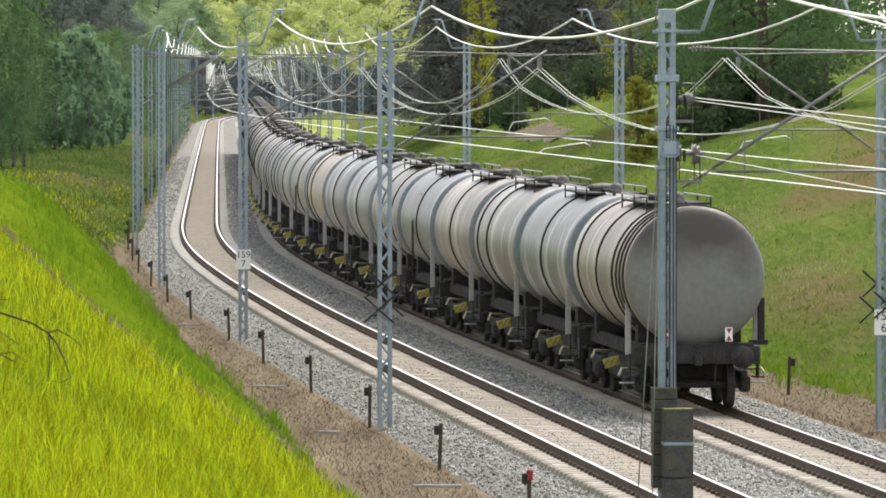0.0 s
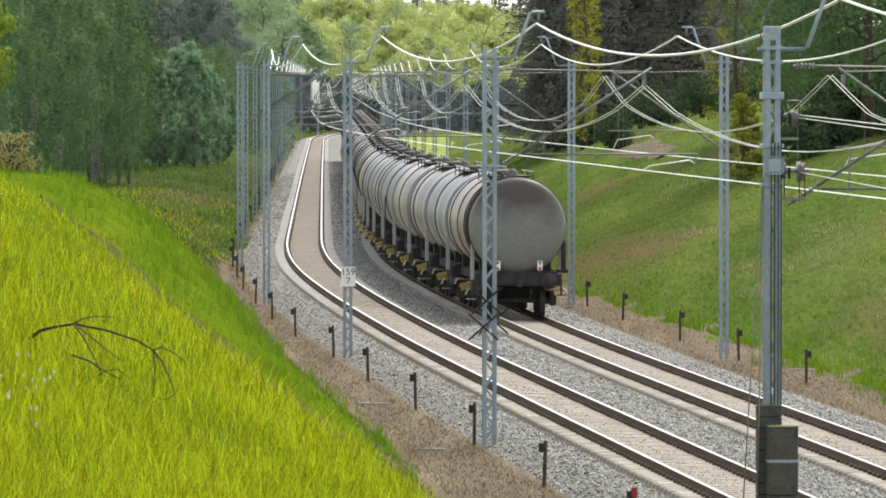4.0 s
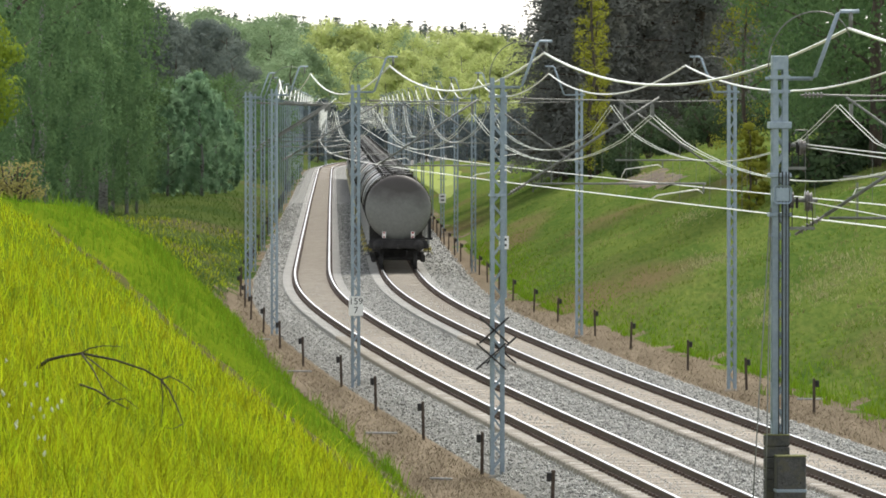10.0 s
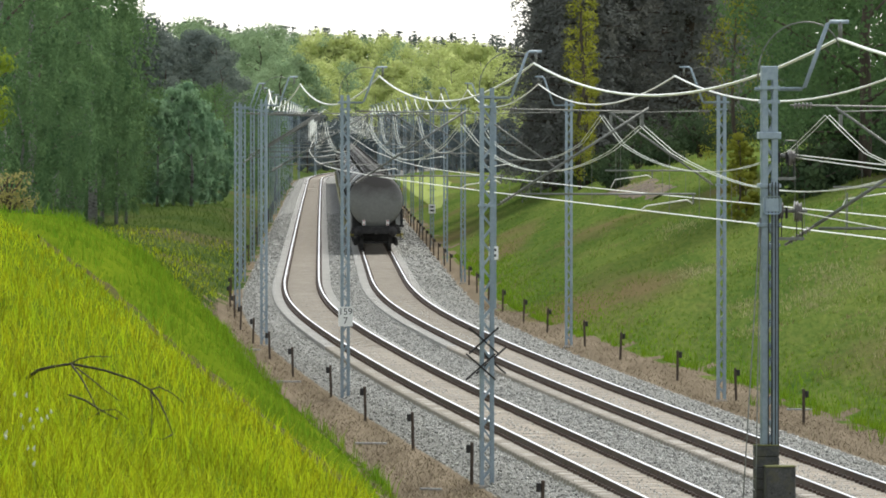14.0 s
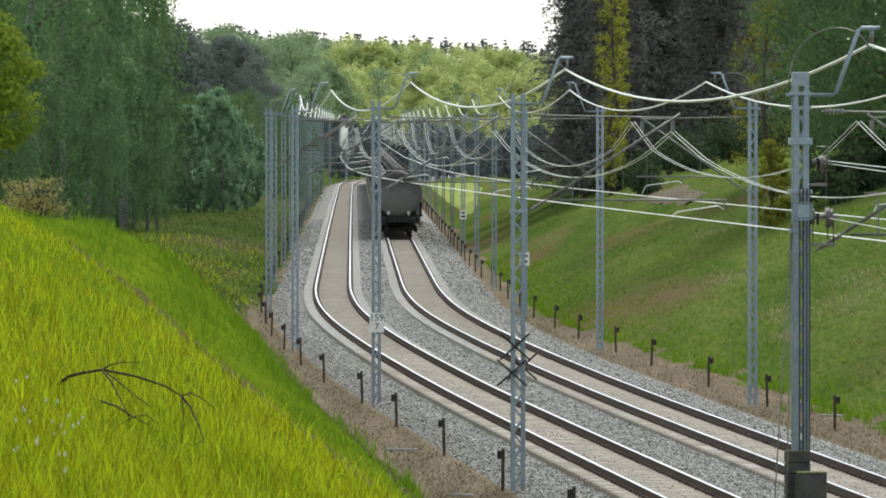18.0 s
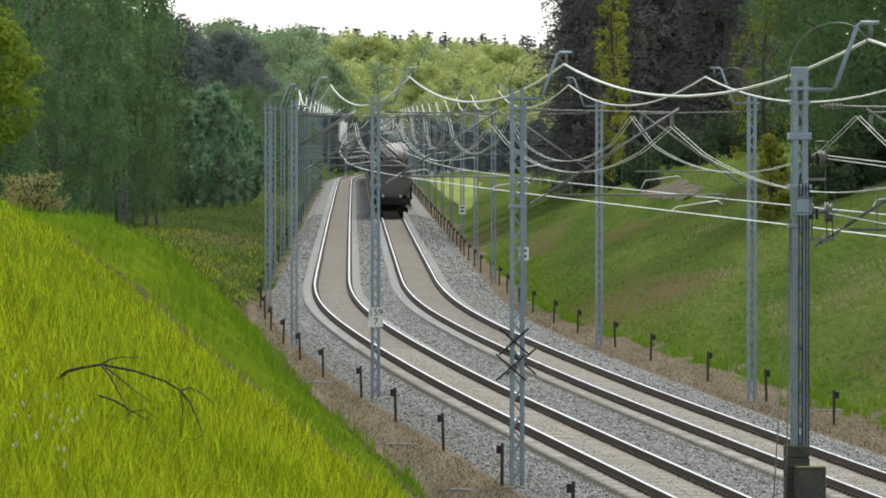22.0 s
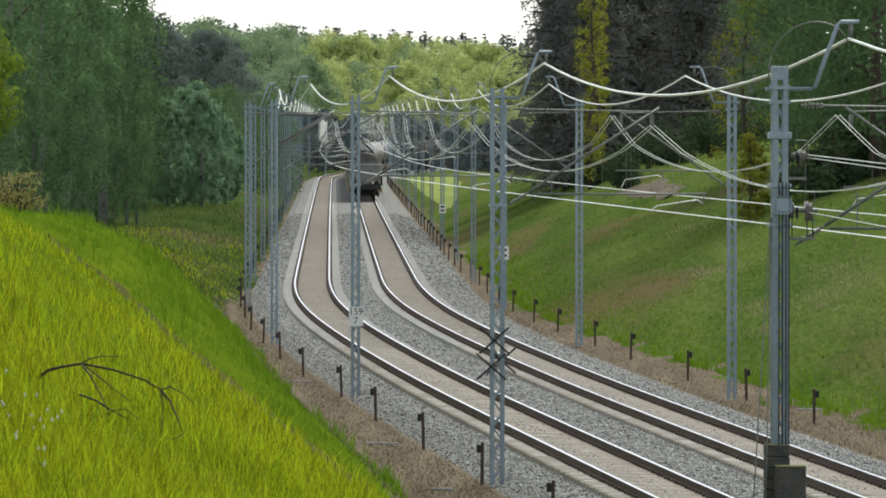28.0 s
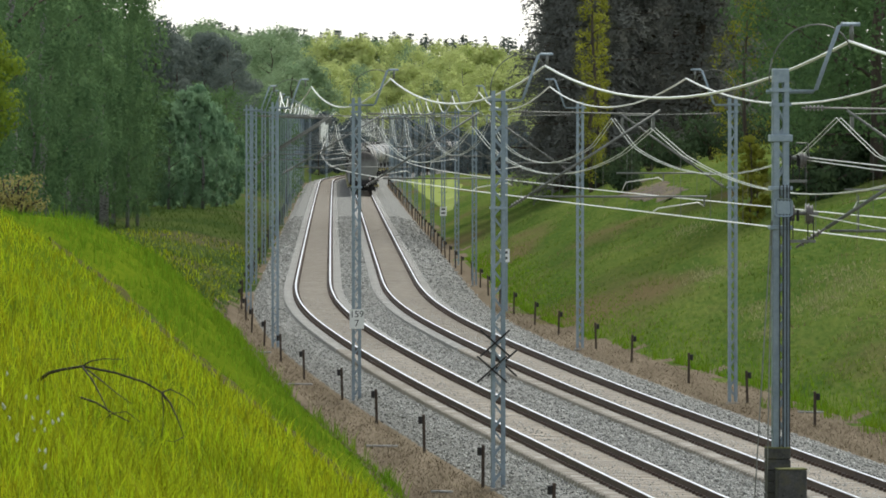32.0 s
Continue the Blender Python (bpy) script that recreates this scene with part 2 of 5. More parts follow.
M_BLADE = material("meadow_grass", (0.185, 0.262, 0.008), (0.43, 0.435, 0.015), rough=0.6, scale=0.25, fine=3.0, island=0.62, bump=0, translucent=0.42, spec=0.06)
M_BLADE_FOOT = material("foot_grass", (0.10, 0.195, 0.014), (0.18, 0.27, 0.02), rough=0.85, scale=0.3, fine=3.0, island=0.25, bump=0, translucent=0.42, spec=0.0)
# clearing blades are darker: shade before the wood is put into their colour
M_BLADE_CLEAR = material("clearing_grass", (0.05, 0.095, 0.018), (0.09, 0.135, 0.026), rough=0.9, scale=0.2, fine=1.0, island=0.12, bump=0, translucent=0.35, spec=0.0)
M_BLADE_SLOPE = material("slope_grass", (0.085, 0.145, 0.02), (0.17, 0.225, 0.04), rough=0.9, scale=0.2, fine=1.5, island=0.3, bump=0, translucent=0.35, spec=0.0)
M_BLADE_DRY = material("dry_grass", (0.17, 0.155, 0.07), (0.27, 0.25, 0.12), rough=0.9, scale=0.2, fine=1.5, island=0.3, bump=0, translucent=0.35, spec=0.0)
M_FIELD = material("spring_field", (0.125, 0.17, 0.018), (0.20, 0.24, 0.026), scale=0.1, fine=2.0, bump=0.5, dist=0.05, spec=0.1)
M_DRY = material("dry_stalk", (0.028, 0.022, 0.016), (0.06, 0.05, 0.036), rough=0.9, scale=8, fine=40)
M_BARK = material("dark_bark", (0.045, 0.035, 0.028), (0.10, 0.08, 0.06), rough=0.9, scale=3, fine=20, stretch=(1, 1, 0.2))
M_BIRCH = material("birch_bark", (0.14, 0.135, 0.125), (0.28, 0.275, 0.26), rough=0.8, scale=3, fine=10, stretch=(1, 1, 2.5), c3=(0.05, 0.045, 0.04), spots=4)


def leaf_material(name, c1, c2, tr=0.35):
    return material(name, c1, c2, rough=0.8, scale=0.28, fine=0.7, island=0.1, bump=0, translucent=tr, spec=0.03)


# distance haze is put into the birch, broad and pine colours as extra blue
M_LEAF_BIRCH = leaf_material("birch_leaf", (0.05, 0.10, 0.045), (0.155, 0.25, 0.105), 0.5)
# paler than real leaf: distance haze is put into these three colours
M_LEAF_PALE = leaf_material("hazy_birch_leaf", (0.15, 0.26, 0.15), (0.25, 0.37, 0.215), 0.5)
M_LEAF_LIGHT = leaf_material("hazy_young_leaf", (0.36, 0.43, 0.14), (0.52, 0.56, 0.24), 0.55)
M_LEAF_SOFT = leaf_material("hazy_soft_leaf", (0.18, 0.27, 0.145), (0.28, 0.365, 0.205), 0.55)
M_LEAF_DARK = leaf_material("broad_leaf", (0.065, 0.12, 0.052), (0.14, 0.225, 0.085), 0.4)
M_LEAF_YELLOW = leaf_material("yellow_leaf", (0.175, 0.19, 0.03), (0.33, 0.335, 0.05), 0.5)
M_LEAF_BRIGHT = leaf_material("bright_leaf", (0.13, 0.20, 0.022), (0.25, 0.32, 0.04), 0.4)
M_LEAF_UNDER = leaf_material("undergrowth_leaf", (0.038, 0.062, 0.032), (0.075, 0.112, 0.05), 0.35)
# blue distance haze and the far wood's shade are put into this leaf colour
M_LEAF_HAZE_SHADE = leaf_material("haze_shaded_leaf", (0.075, 0.098, 0.108), (0.13, 0.155, 0.16), 0.4)
M_LEAF_STRAW = leaf_material("budding_leaf", (0.20, 0.19, 0.06), (0.42, 0.37, 0.15), 0.4)
M_NEEDLE = material("pine_needle", (0.15, 0.157, 0.142), (0.205, 0.21, 0.185), rough=1.0, scale=0.2, fine=1.0, island=0.06, bump=0, translucent=0.42, spec=0.0)
# lighter and bluer: distance haze is put into the far conifer colour
M_NEEDLE_FAR = leaf_material("hazy_spruce_needle", (0.115, 0.142, 0.128), (0.172, 0.203, 0.172), 0.45)

# ---- mesh helpers ----
def mesh_of(name, verts, faces, mats, smooth=False, index=None):
    me = bpy.data.meshes.new(name)
    me.from_pydata(verts, [], faces)
    for m in (mats if isinstance(mats, (list, tuple)) else [mats]):
        me.materials.append(m)
    if index is not None:
        me.polygons.foreach_set("material_index", index)
    if smooth:
        me.polygons.foreach_set("use_smooth", [True] * len(me.polygons))
    me.update()
    return me


def from_bm(name, bm, mat, smooth=False):
    me = bpy.data.meshes.new(name)
    bmesh.ops.recalc_face_normals(bm, faces=bm.faces)
    if smooth:
        for f in bm.faces:
            f.smooth = True
    bm.to_mesh(me)
    bm.free()
    me.materials.append(mat)
    return me


def part(name, data, parent, label="", m=None):
    """One mesh object under a thing or a part. data: a mesh or (bmesh, material)."""
    if isinstance(data, tuple):
        data = from_bm(name, *data)
    ob = new(name, data)
    ob.parent = parent
    if m is not None:
        ob.matrix_basis = m
    if label:
        ob["label"] = label
    return ob


def thing(name, label, category, group="", kind="", m=None, data=None):
    ob = new(name, data)
    if m is not None:
        ob.matrix_basis = m
    return tagged(ob, label, category, group, kind)


def add_box(bm, c, size, m=None, bevel=0.0):
    mm = Matrix.Translation(c) @ (m or Matrix()) @ Matrix.Diagonal((*size, 1))
    r = bmesh.ops.create_cube(bm, size=1, matrix=mm)
    if bevel:
        edges = list({e for v in r["verts"] for e in v.link_edges})
        bmesh.ops.bevel(bm, geom=edges, offset=bevel, segments=1, affect="EDGES")


def box(c, size, mat, m=None, bevel=0.0):
    bm = bmesh.new()
    add_box(bm, c, size, m, bevel)
    return bm, mat


def add_rod(bm, a, b, r, r2=None, sides=8):
    a, b = Vector(a), Vector(b)
    d = b - a
    mm = Matrix.Translation((a + b) / 2) @ d.to_track_quat("Z", "Y").to_matrix().to_4x4()
    bmesh.ops.create_cone(bm, cap_ends=True, segments=sides, radius1=r, radius2=r if r2 is None else r2, depth=d.length, matrix=mm)


def rod(a, b, r, mat, r2=None, sides=8):
    bm = bmesh.new()
    add_rod(bm, a, b, r, r2, sides)
    return bm, mat, True if sides > 7 else False


def add_bar(bm, a, b, w, h):
    """A flat bar from a to b."""
    a, b = Vector(a), Vector(b)
    d = b - a
    mm = Matrix.Translation((a + b) / 2) @ d.to_track_quat("Z", "Y").to_matrix().to_4x4() @ Matrix.Diagonal((w, h, d.length, 1))
    bmesh.ops.create_cube(bm, size=1, matrix=mm)


def bar(a, b, w, h, mat):
    bm = bmesh.new()
    add_bar(bm, a, b, w, h)
    return bm, mat


def sweep(points, r, sides=5):
    """Verts and faces of a tube along points; r: one radius or one a point."""
    p = np.array(points, float)
    n = len(p)
    rr = np.full(n, r) if np.isscalar(r) else np.array(r)
    t = np.gradient(p, axis=0)
    t /= np.linalg.norm(t, axis=1)[:, None] + 1e-9
    up = np.where((np.abs(t[:, 2]) > 0.9)[:, None], [1.0, 0, 0], [0, 0, 1.0])
    a = np.cross(t, up)
    a /= np.linalg.norm(a, axis=1)[:, None]
    b = np.cross(a, t)
    ang = np.arange(sides) * 2 * np.pi / sides
    v = (p[:, None] + rr[:, None, None] * (np.cos(ang)[None, :, None] * a[:, None] + np.sin(ang)[None, :, None] * b[:, None])).reshape(-1, 3)
    f = [(i * sides + k, i * sides + (k + 1) % sides, (i + 1) * sides + (k + 1) % sides, (i + 1) * sides + k)
         for i in range(n - 1) for k in range(sides)]
    f += [tuple(range(sides))[::-1], tuple(range((n - 1) * sides, n * sides))]
    return v.tolist(), f


def tube(name, points, r, mat, sides=5):
    v, f = sweep(points, r, sides)
    return mesh_of(name, v, f, mat, smooth=True)


def lathe(profile, seg=32):
    """Verts and faces of a body turned round the y axis; profile: (y, radius)."""
    v, f = [], []
    for y, r in profile:
        for k in range(seg):
            a = 2 * math.pi * k / seg
            v.append((r * math.sin(a), y, r * math.cos(a)))
    for i in range(len(profile) - 1):
        for k in range(seg):
            f.append((i * seg + k, i * seg + (k + 1) % seg, (i + 1) * seg + (k + 1) % seg, (i + 1) * seg + k))
    return v, f


# ---- the line's plan: y runs away from the camera, o is the distance to the right of the left track's centre ----
BEND = [(-120, -.0817), (138, -.0767), (180, -.0742), (192, -.0708), (206, -.0662), (228, -.0612), (257, -.0511), (298, -.027),
        (326, -.0154), (360, -.0150), (828, -.0142), (864, -.010), (1296, .242), (6000, .242)]
PY = np.arange(-120, 5000.1, 0.5)
PS = np.interp(PY, [b[0] for b in BEND], [b[1] for b in BEND])
PX = np.concatenate([[0], np.cumsum((PS[1:] + PS[:-1]) * 0.25)])
PX += 1.85 - np.interp(174.2, PY, PX)
RIGHT = 3.74           # centre of the right track
WIRE_R = 3.60          # its wires hang a little inside


def at(y, o):
    """Plan place of a point beside the line: x, y arrays."""
    s = np.interp(y, PY, PS)
    n = np.hypot(1, s)
    return np.interp(y, PY, PX) + o / n, y - o * s / n


def spot(y, o, z=0.0):
    x, yy = at(y, o)
    return Vector((float(x), float(yy), z))


def heading(y):
    return -math.degrees(math.atan(float(np.interp(y, PY, PS))))


def cant(y, d):
    """Height of the canted track at d metres right of its centre: the outer rail is raised in the bend."""
    t = np.clip((np.asarray(y, float) - 240) / 90, 0, 1)
    return .05 * (1 - t * t * (3 - 2 * t)) * (.5 - d / 1.48)


def along(name, section, ys, mat, smooth=False, closed=False, lift=0.0):
    """A body of one cross-section (o, z) laid along the line."""
    n = len(section)
    v = []
    for o, z in section:
        x, y = at(np.array(ys, float), o)
        v.append(np.stack([x, y, np.full(len(x), z) + lift], 1))
    v = np.stack(v, 1).reshape(-1, 3)
    last = n if closed else n - 1
    f = [(i * n + k, i * n + (k + 1) % n, (i + 1) * n + (k + 1) % n, (i + 1) * n + k) for i in range(len(ys) - 1) for k in range(last)]
    return mesh_of(name, v.tolist(), f, mat, smooth)


def steps(*spans):
    """Growing steps: (start, end, step)..."""
    out = []
    for a, b, s in spans:
        out += list(np.arange(a, b - s * 0.01, s))
    return np.array(out + [spans[-1][1]])


def smooth01(v, a, b):
    t = np.clip((v - a) / (b - a), 0, 1)
    return t * t * (3 - 2 * t)


def wave(x, y, seed, size):
    """Cheap smooth roughness in about -1 to 1."""
    r = np.random.RandomState(seed)
    out = 0
    for k in range(5):
        a, p = r.uniform(0, 6.28), r.uniform(0, 6.28)
        w = 2 * np.pi / size * r.uniform(0.6, 1.8)
        out = out + np.sin((x * np.cos(a) + y * np.sin(a)) * w + p)
    return out / 3


TOE_L, TOE_R = -4.3, 8.5


def toe_left(y):
    return np.interp(y, [100, 150, 185, 206, 236, 260, 300], [-5.6, -4.5, -4.3, -3.8, -3.7, -3.7, -3.3])


def toe_right(y):
    return np.interp(y, [150, 185, 212, 256, 300], [9.2, 9.4, 9.6, 8.6, 8.2])


def grass_left(y):
    """Where the near bank's grass ends and the dirt strip begins."""
    return toe_left(y) - np.interp(y, [100, 150, 240, 262, 290, 330], [.5, .6, 1.1, .8, .2, -.45])


def ground_z(y, o):
    y, o = np.broadcast_arrays(np.asarray(y, float), np.asarray(o, float))
    ml = np.interp(y, [0, 70, 110, 150, 190, 240, 300, 360], [.53, .53, .60, .85, 1.2, 1.25, .8, .35])
    hl = np.interp(y, [0, 110, 140, 170, 210, 260, 320, 420], [9.5, 8.5, 6.8, 5.9, 4.5, 2.6, 1.7, 1.3])
    d = np.maximum(toe_left(y) - o, 0)
    zl = -.5 + hl * (1 - np.exp(-(ml * d / hl) - (ml * d / hl) ** 3 * .6))
    mr = .5
    hr = np.interp(y, [0, 380, 430, 500, 560, 640], [5.8, 5.8, 6.6, 6.4, 3.0, 0.4])
    e = np.maximum(o - toe_right(y), 0)
    zr = -.5 + hr * (1 - np.exp(-(mr * e / hr) - (mr * e / hr) ** 3 * .7))
    z = np.where(o < 0, zl, zr)
    far = smooth01(y, 1150, 1900) * smooth01(np.abs(o), 12, 90) * 14
    lip = y - np.interp(o, [-14, -11.3, -9.3, -6.9, -5.0], [174, 158.5, 147.7, 132.5, 122])
    z = z - .52 * smooth01(lip, -1.0, 1.5) * np.exp(-np.maximum(lip, 0) / 14) * smooth01(d, .3, 1.5) * (o < 0)
    rough = wave(o, y, 3, 9.0) * 0.10 * smooth01(np.maximum(d, e), 0.3, 4) + wave(o, y, 5, 2.2) * 0.03 * smooth01(np.maximum(d, e), 0.1, 2)
    rough = rough * (1 - smooth01(y, 220, 300) * (o < 0))
    flat = (o > -2.5) & (o < 6.2)
    return np.where(flat, -.75, z + far + rough)


# ---- ground sheet ----
def build_ground():
    ys = steps((-110, 20, 10), (20, 330, 1.8), (330, 700, 4), (700, 1400, 12), (1400, 4900, 100))
    side = np.concatenate([np.arange(0, 26, .5), np.arange(26, 60, 2.0), np.geomspace(60, 1400, 28)])
    os_ = np.concatenate([-side[::-1] + TOE_L + 1.2, [-2.6, 0, RIGHT, 6.1], side + TOE_R - 1.2])
    yy, oo = np.meshgrid(ys, os_, indexing="ij")
    x, y = at(yy, oo)
    z = ground_z(yy, oo)
    n = len(os_)
    v = np.stack([x, y, z], -1).reshape(-1, 3)
    i = (np.arange(len(ys) - 1)[:, None] * n + np.arange(n - 1)[None]).reshape(-1)
    faces = np.stack([i, i + 1, i + n + 1, i + n], 1)
    mid_o = ((oo[:-1, :-1] + oo[:-1, 1:]) / 2).reshape(-1)
    mid_y = yy[:-1, :-1].reshape(-1)
    edge = 0.45 * wave(mid_o * 0, mid_y, 9, 7.0)
    dirt = (mid_o > grass_left(mid_y) + edge) & (mid_o < toe_right(mid_y) - 0.2 + edge)
    # the clearing left of the line takes the turf with shade in its colour
    me = mesh_of("ground", v.tolist(), faces.tolist(), [M_GRASS_SOIL, M_DIRT, M_THATCH, M_SHADED_TURF], smooth=True,
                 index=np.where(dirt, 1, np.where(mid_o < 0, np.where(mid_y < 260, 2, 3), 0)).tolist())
    tagged(new("ground", me), "grassy railway cutting with bare brown dirt strips", "ground", kind="structure")


build_ground()


def build_ballast():
    ys = steps((60, 95, 1), (95, 230, 0.26), (230, 400, 0.9), (400, 1500, 4))
    prof = [(-2.75, -.62), (-2.0, -.24), (RIGHT + 2.0, -.24), (RIGHT + 3.4, -.62)]
    os_ = np.concatenate([np.arange(-2.85, RIGHT + 3.5, 0.14)])
    yy, oo = np.meshgrid(ys, os_, indexing="ij")
    x, y = at(yy, oo)
    z = np.interp(oo, [p[0] for p in prof], [p[1] for p in prof])
    z = z + .035 * smooth01(np.abs(oo - RIGHT / 2), 1.0, .3) + np.random.RandomState(4).uniform(-.03, .03, z.shape)
    crib = np.minimum(np.abs(oo + .04), np.abs(oo - RIGHT))
    z = np.where(crib < 1.2, -.18 + cant(yy, np.where(oo < RIGHT / 2, oo + .04, oo - RIGHT)), z)
    n = len(os_)
    v = np.stack([x, y, z], -1).reshape(-1, 3)
    i = (np.arange(len(ys) - 1)[:, None] * n + np.arange(n - 1)[None]).reshape(-1)
    faces = np.stack([i, i + 1, i + n + 1, i + n], 1)
    dusty = (crib[:-1, :-1] < 1.2) & (crib[:-1, 1:] < 1.2)
    tagged(new("ballast", mesh_of("ballast", v.tolist(), faces.tolist(), [M_BALLAST, M_CRIB, M_CRIB_PALE], index=np.where(dusty, np.where(crib[:-1, :-1] < .74, 1, 2), 0).reshape(-1).tolist())), "grey crushed stone ballast bed under two tracks", "ballast", kind="structure")


build_ballast()

def scatter_stones(name, label, y, o, z, size, mat, seed):
    """Loose crushed stones: squashed, turned octahedra."""
    r = np.random.RandomState(seed)
    n = len(y)
    x, yy = at(y, o)
    p = np.stack([x, yy, z], 1)
    a = r.normal(0, 1, (n, 3))
    a /= np.linalg.norm(a, axis=1)[:, None]
    b = np.cross(a, r.normal(0, 1, (n, 3)))
    b /= np.linalg.norm(b, axis=1)[:, None]
    c = np.cross(a, b)
    s = size[:, None] * r.uniform(.6, 1.2, (n, 3))
    a, b, c = a * s[:, :1], b * s[:, 1:2], c * s[:, 2:]
    v = np.stack([p + a, p - a, p + b, p - b, p + c, p - c], 1).reshape(-1, 3)
    tri = np.array([[0, 2, 4], [2, 1, 4], [1, 3, 4], [3, 0, 4], [2, 0, 5], [1, 2, 5], [3, 1, 5], [0, 3, 5]])
    loops = (np.arange(n)[:, None] * 6 + tri.ravel()[None]).ravel()
    me = bpy.data.meshes.new(name)
    me.vertices.add(n * 6)
    me.vertices.foreach_set("co", v.astype(np.float32).ravel())
    me.loops.add(n * 24)
    me.loops.foreach_set("vertex_index", loops.astype(np.int32))
    me.polygons.add(n * 8)
    me.polygons.foreach_set("loop_start", (np.arange(n * 8) * 3).astype(np.int32))
    me.update(calc_edges=True)
    me.materials.append(mat)
    tagged(new(name, me), label, "stones", kind="stuff")


def build_stones():
    r = np.random.RandomState(8)
    n = 40000
    y = 95 / (1 - r.uniform(0, 1, n) * (1 - 95 / 330.))
    zone = r.choice(3, n, p=[.30, .34, .36])
    u = r.uniform(0, 1, n)
    o = np.where(zone == 0, -2.8 + 1.5 * u, np.where(zone == 1, 1.22 + (RIGHT - 2.48) * u, RIGHT + 1.3 + 2.3 * u))
    z = np.interp(o, [-2.75, -2.0, RIGHT + 2.0, RIGHT + 3.4], [-.62, -.24, -.24, -.62]) + .02 + .03 * smooth01(np.abs(o - RIGHT / 2), 1.0, .3)
    far = r.uniform(0, 1, n) < .16
    y = np.where(far, r.uniform(320, 560, n), y)
    scatter_stones("ballast_stones", "loose grey crushed stones on the ballast", y, o, z, r.uniform(.02, .044, n) * np.where(far, 1.7, 1), M_STONE, 9)
    n = 7000
    y = 95 / (1 - r.uniform(0, 1, n) * (1 - 95 / 300.))
    aside = r.normal(0, .22, n)
    o = np.where(r.uniform(0, 1, n) < .5, -.04, RIGHT) + aside
    y = np.round(y / .62) * .62 + 92 % .62 + .31 + r.uniform(-.17, .17, n)
    scatter_stones("crib_stones", "dusty grey-beige stones between the sleepers", y, o, -.174 + cant(y, aside), r.uniform(.012, .03, n), M_STONE, 10)


build_stones()

# ---- tracks ----
HEAD = 0.74   # half the distance of the rail heads


def build_track(o0, label):
    track = thing("railway_track", label, "railway track", group="tracks", kind="structure")
    ys = steps((60, 420, 2), (420, 860, 4), (860, 1500, 8))
    for side in (-1, 1):
        c = o0 + side * HEAD
        sec = [(c - .07, -.172), (c - .07, -.16), (c - .012, -.14), (c - .012, -.045), (c - .036, -.03), (c - .036, -.003), (c + .036, -.003),
               (c + .036, -.03), (c + .012, -.045), (c + .012, -.14), (c + .07, -.16), (c + .07, -.172)]
        rail = part("rail", along("rail", sec, ys, M_RAIL, closed=True, lift=cant(ys, side * HEAD)), track, "rust-brown steel rail")
        part("running_surface", along("running_surface", [(c - .034, -.002), (c - .028, .003), (c + .028, .003), (c + .034, -.002)], ys, M_RAILTOP, lift=cant(ys, side * HEAD)), rail, "polished bright rail head")
    # sleepers
    bm = bmesh.new()
    add_box(bm, (0, 0, 0), (2.5, .27, .2), bevel=0.03)
    me = from_bm("sleeper", bm, M_SLEEPER)
    rng = random.Random(int(o0 * 10) + 3)
    y = 92.0
    while y < 232:
        part("sleeper", me, track, m=Matrix.Translation(spot(y, o0, -.268 + float(cant(y, 0)) + rng.uniform(-.008, .008))) @ pose(0, 0, 0, 0, math.degrees(float(cant(y, 0)) * 2 / 1.48), heading(y) + rng.uniform(-.4, .4)))
        y += .62
    far = steps((232, 900, .62))
    v, f, ix = [], [], []
    for yy in far:
        for k0, (a0, a1) in enumerate(((-1.25, -.76), (-.76, .76), (.76, 1.25))):
            k = len(v)
            for zt in (-.3, -.17):
                for a, b in ((a0, -.13), (a1, -.13), (a1, .13), (a0, .13)):
                    v.append(tuple(spot(yy + b, o0 + a, zt + float(cant(yy, a)))))
            f += [(k + 4, k + 5, k + 6, k + 7), (k, k + 1, k + 5, k + 4), (k + 2, k + 3, k + 7, k + 6)]
            ix += [0 if k0 == 1 else 1] * 3
    tagged(part("far_sleepers", mesh_of("far_sleepers", v, f, [M_SLEEPER_FAR, M_SLEEPER_END], index=ix), track), kind="stuff")
    v, f = [], []
    for yy in np.concatenate([np.arange(92, 300, .62), np.arange(300, 880, 1.24)]):
        long = .06 if yy < 300 else .2
        for c in (-HEAD, HEAD):
            for s in (-1, 1):
                k = len(v)
                for zt in (-.17, -.105):
                    for a, b in ((-.035, -long), (.035, -long), (.035, long), (-.035, long)):
                        v.append(tuple(spot(yy + b, o0 + c + s * .105 + a, zt + float(cant(yy, c)))))
                f += [(k + 4, k + 5, k + 6, k + 7), (k, k + 1, k + 5, k + 4), (k + 1, k + 2, k + 6, k + 5), (k + 3, k, k + 4, k + 7)]
    tagged(part("rail_clips", mesh_of("rail_clips", v, f, M_RAIL), track), kind="stuff")


build_track(-0.04, "empty railway track on concrete sleepers, shining rails")
build_track(RIGHT, "railway track under the departing tank train")

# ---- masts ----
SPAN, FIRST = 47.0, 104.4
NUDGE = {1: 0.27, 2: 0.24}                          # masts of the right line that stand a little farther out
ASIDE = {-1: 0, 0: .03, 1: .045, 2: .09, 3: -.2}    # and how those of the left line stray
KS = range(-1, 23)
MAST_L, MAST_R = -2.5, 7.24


def wire_offset(y, o0):
    return o0 + float(np.interp(y, [300, 420], [0.70, 0.15]))


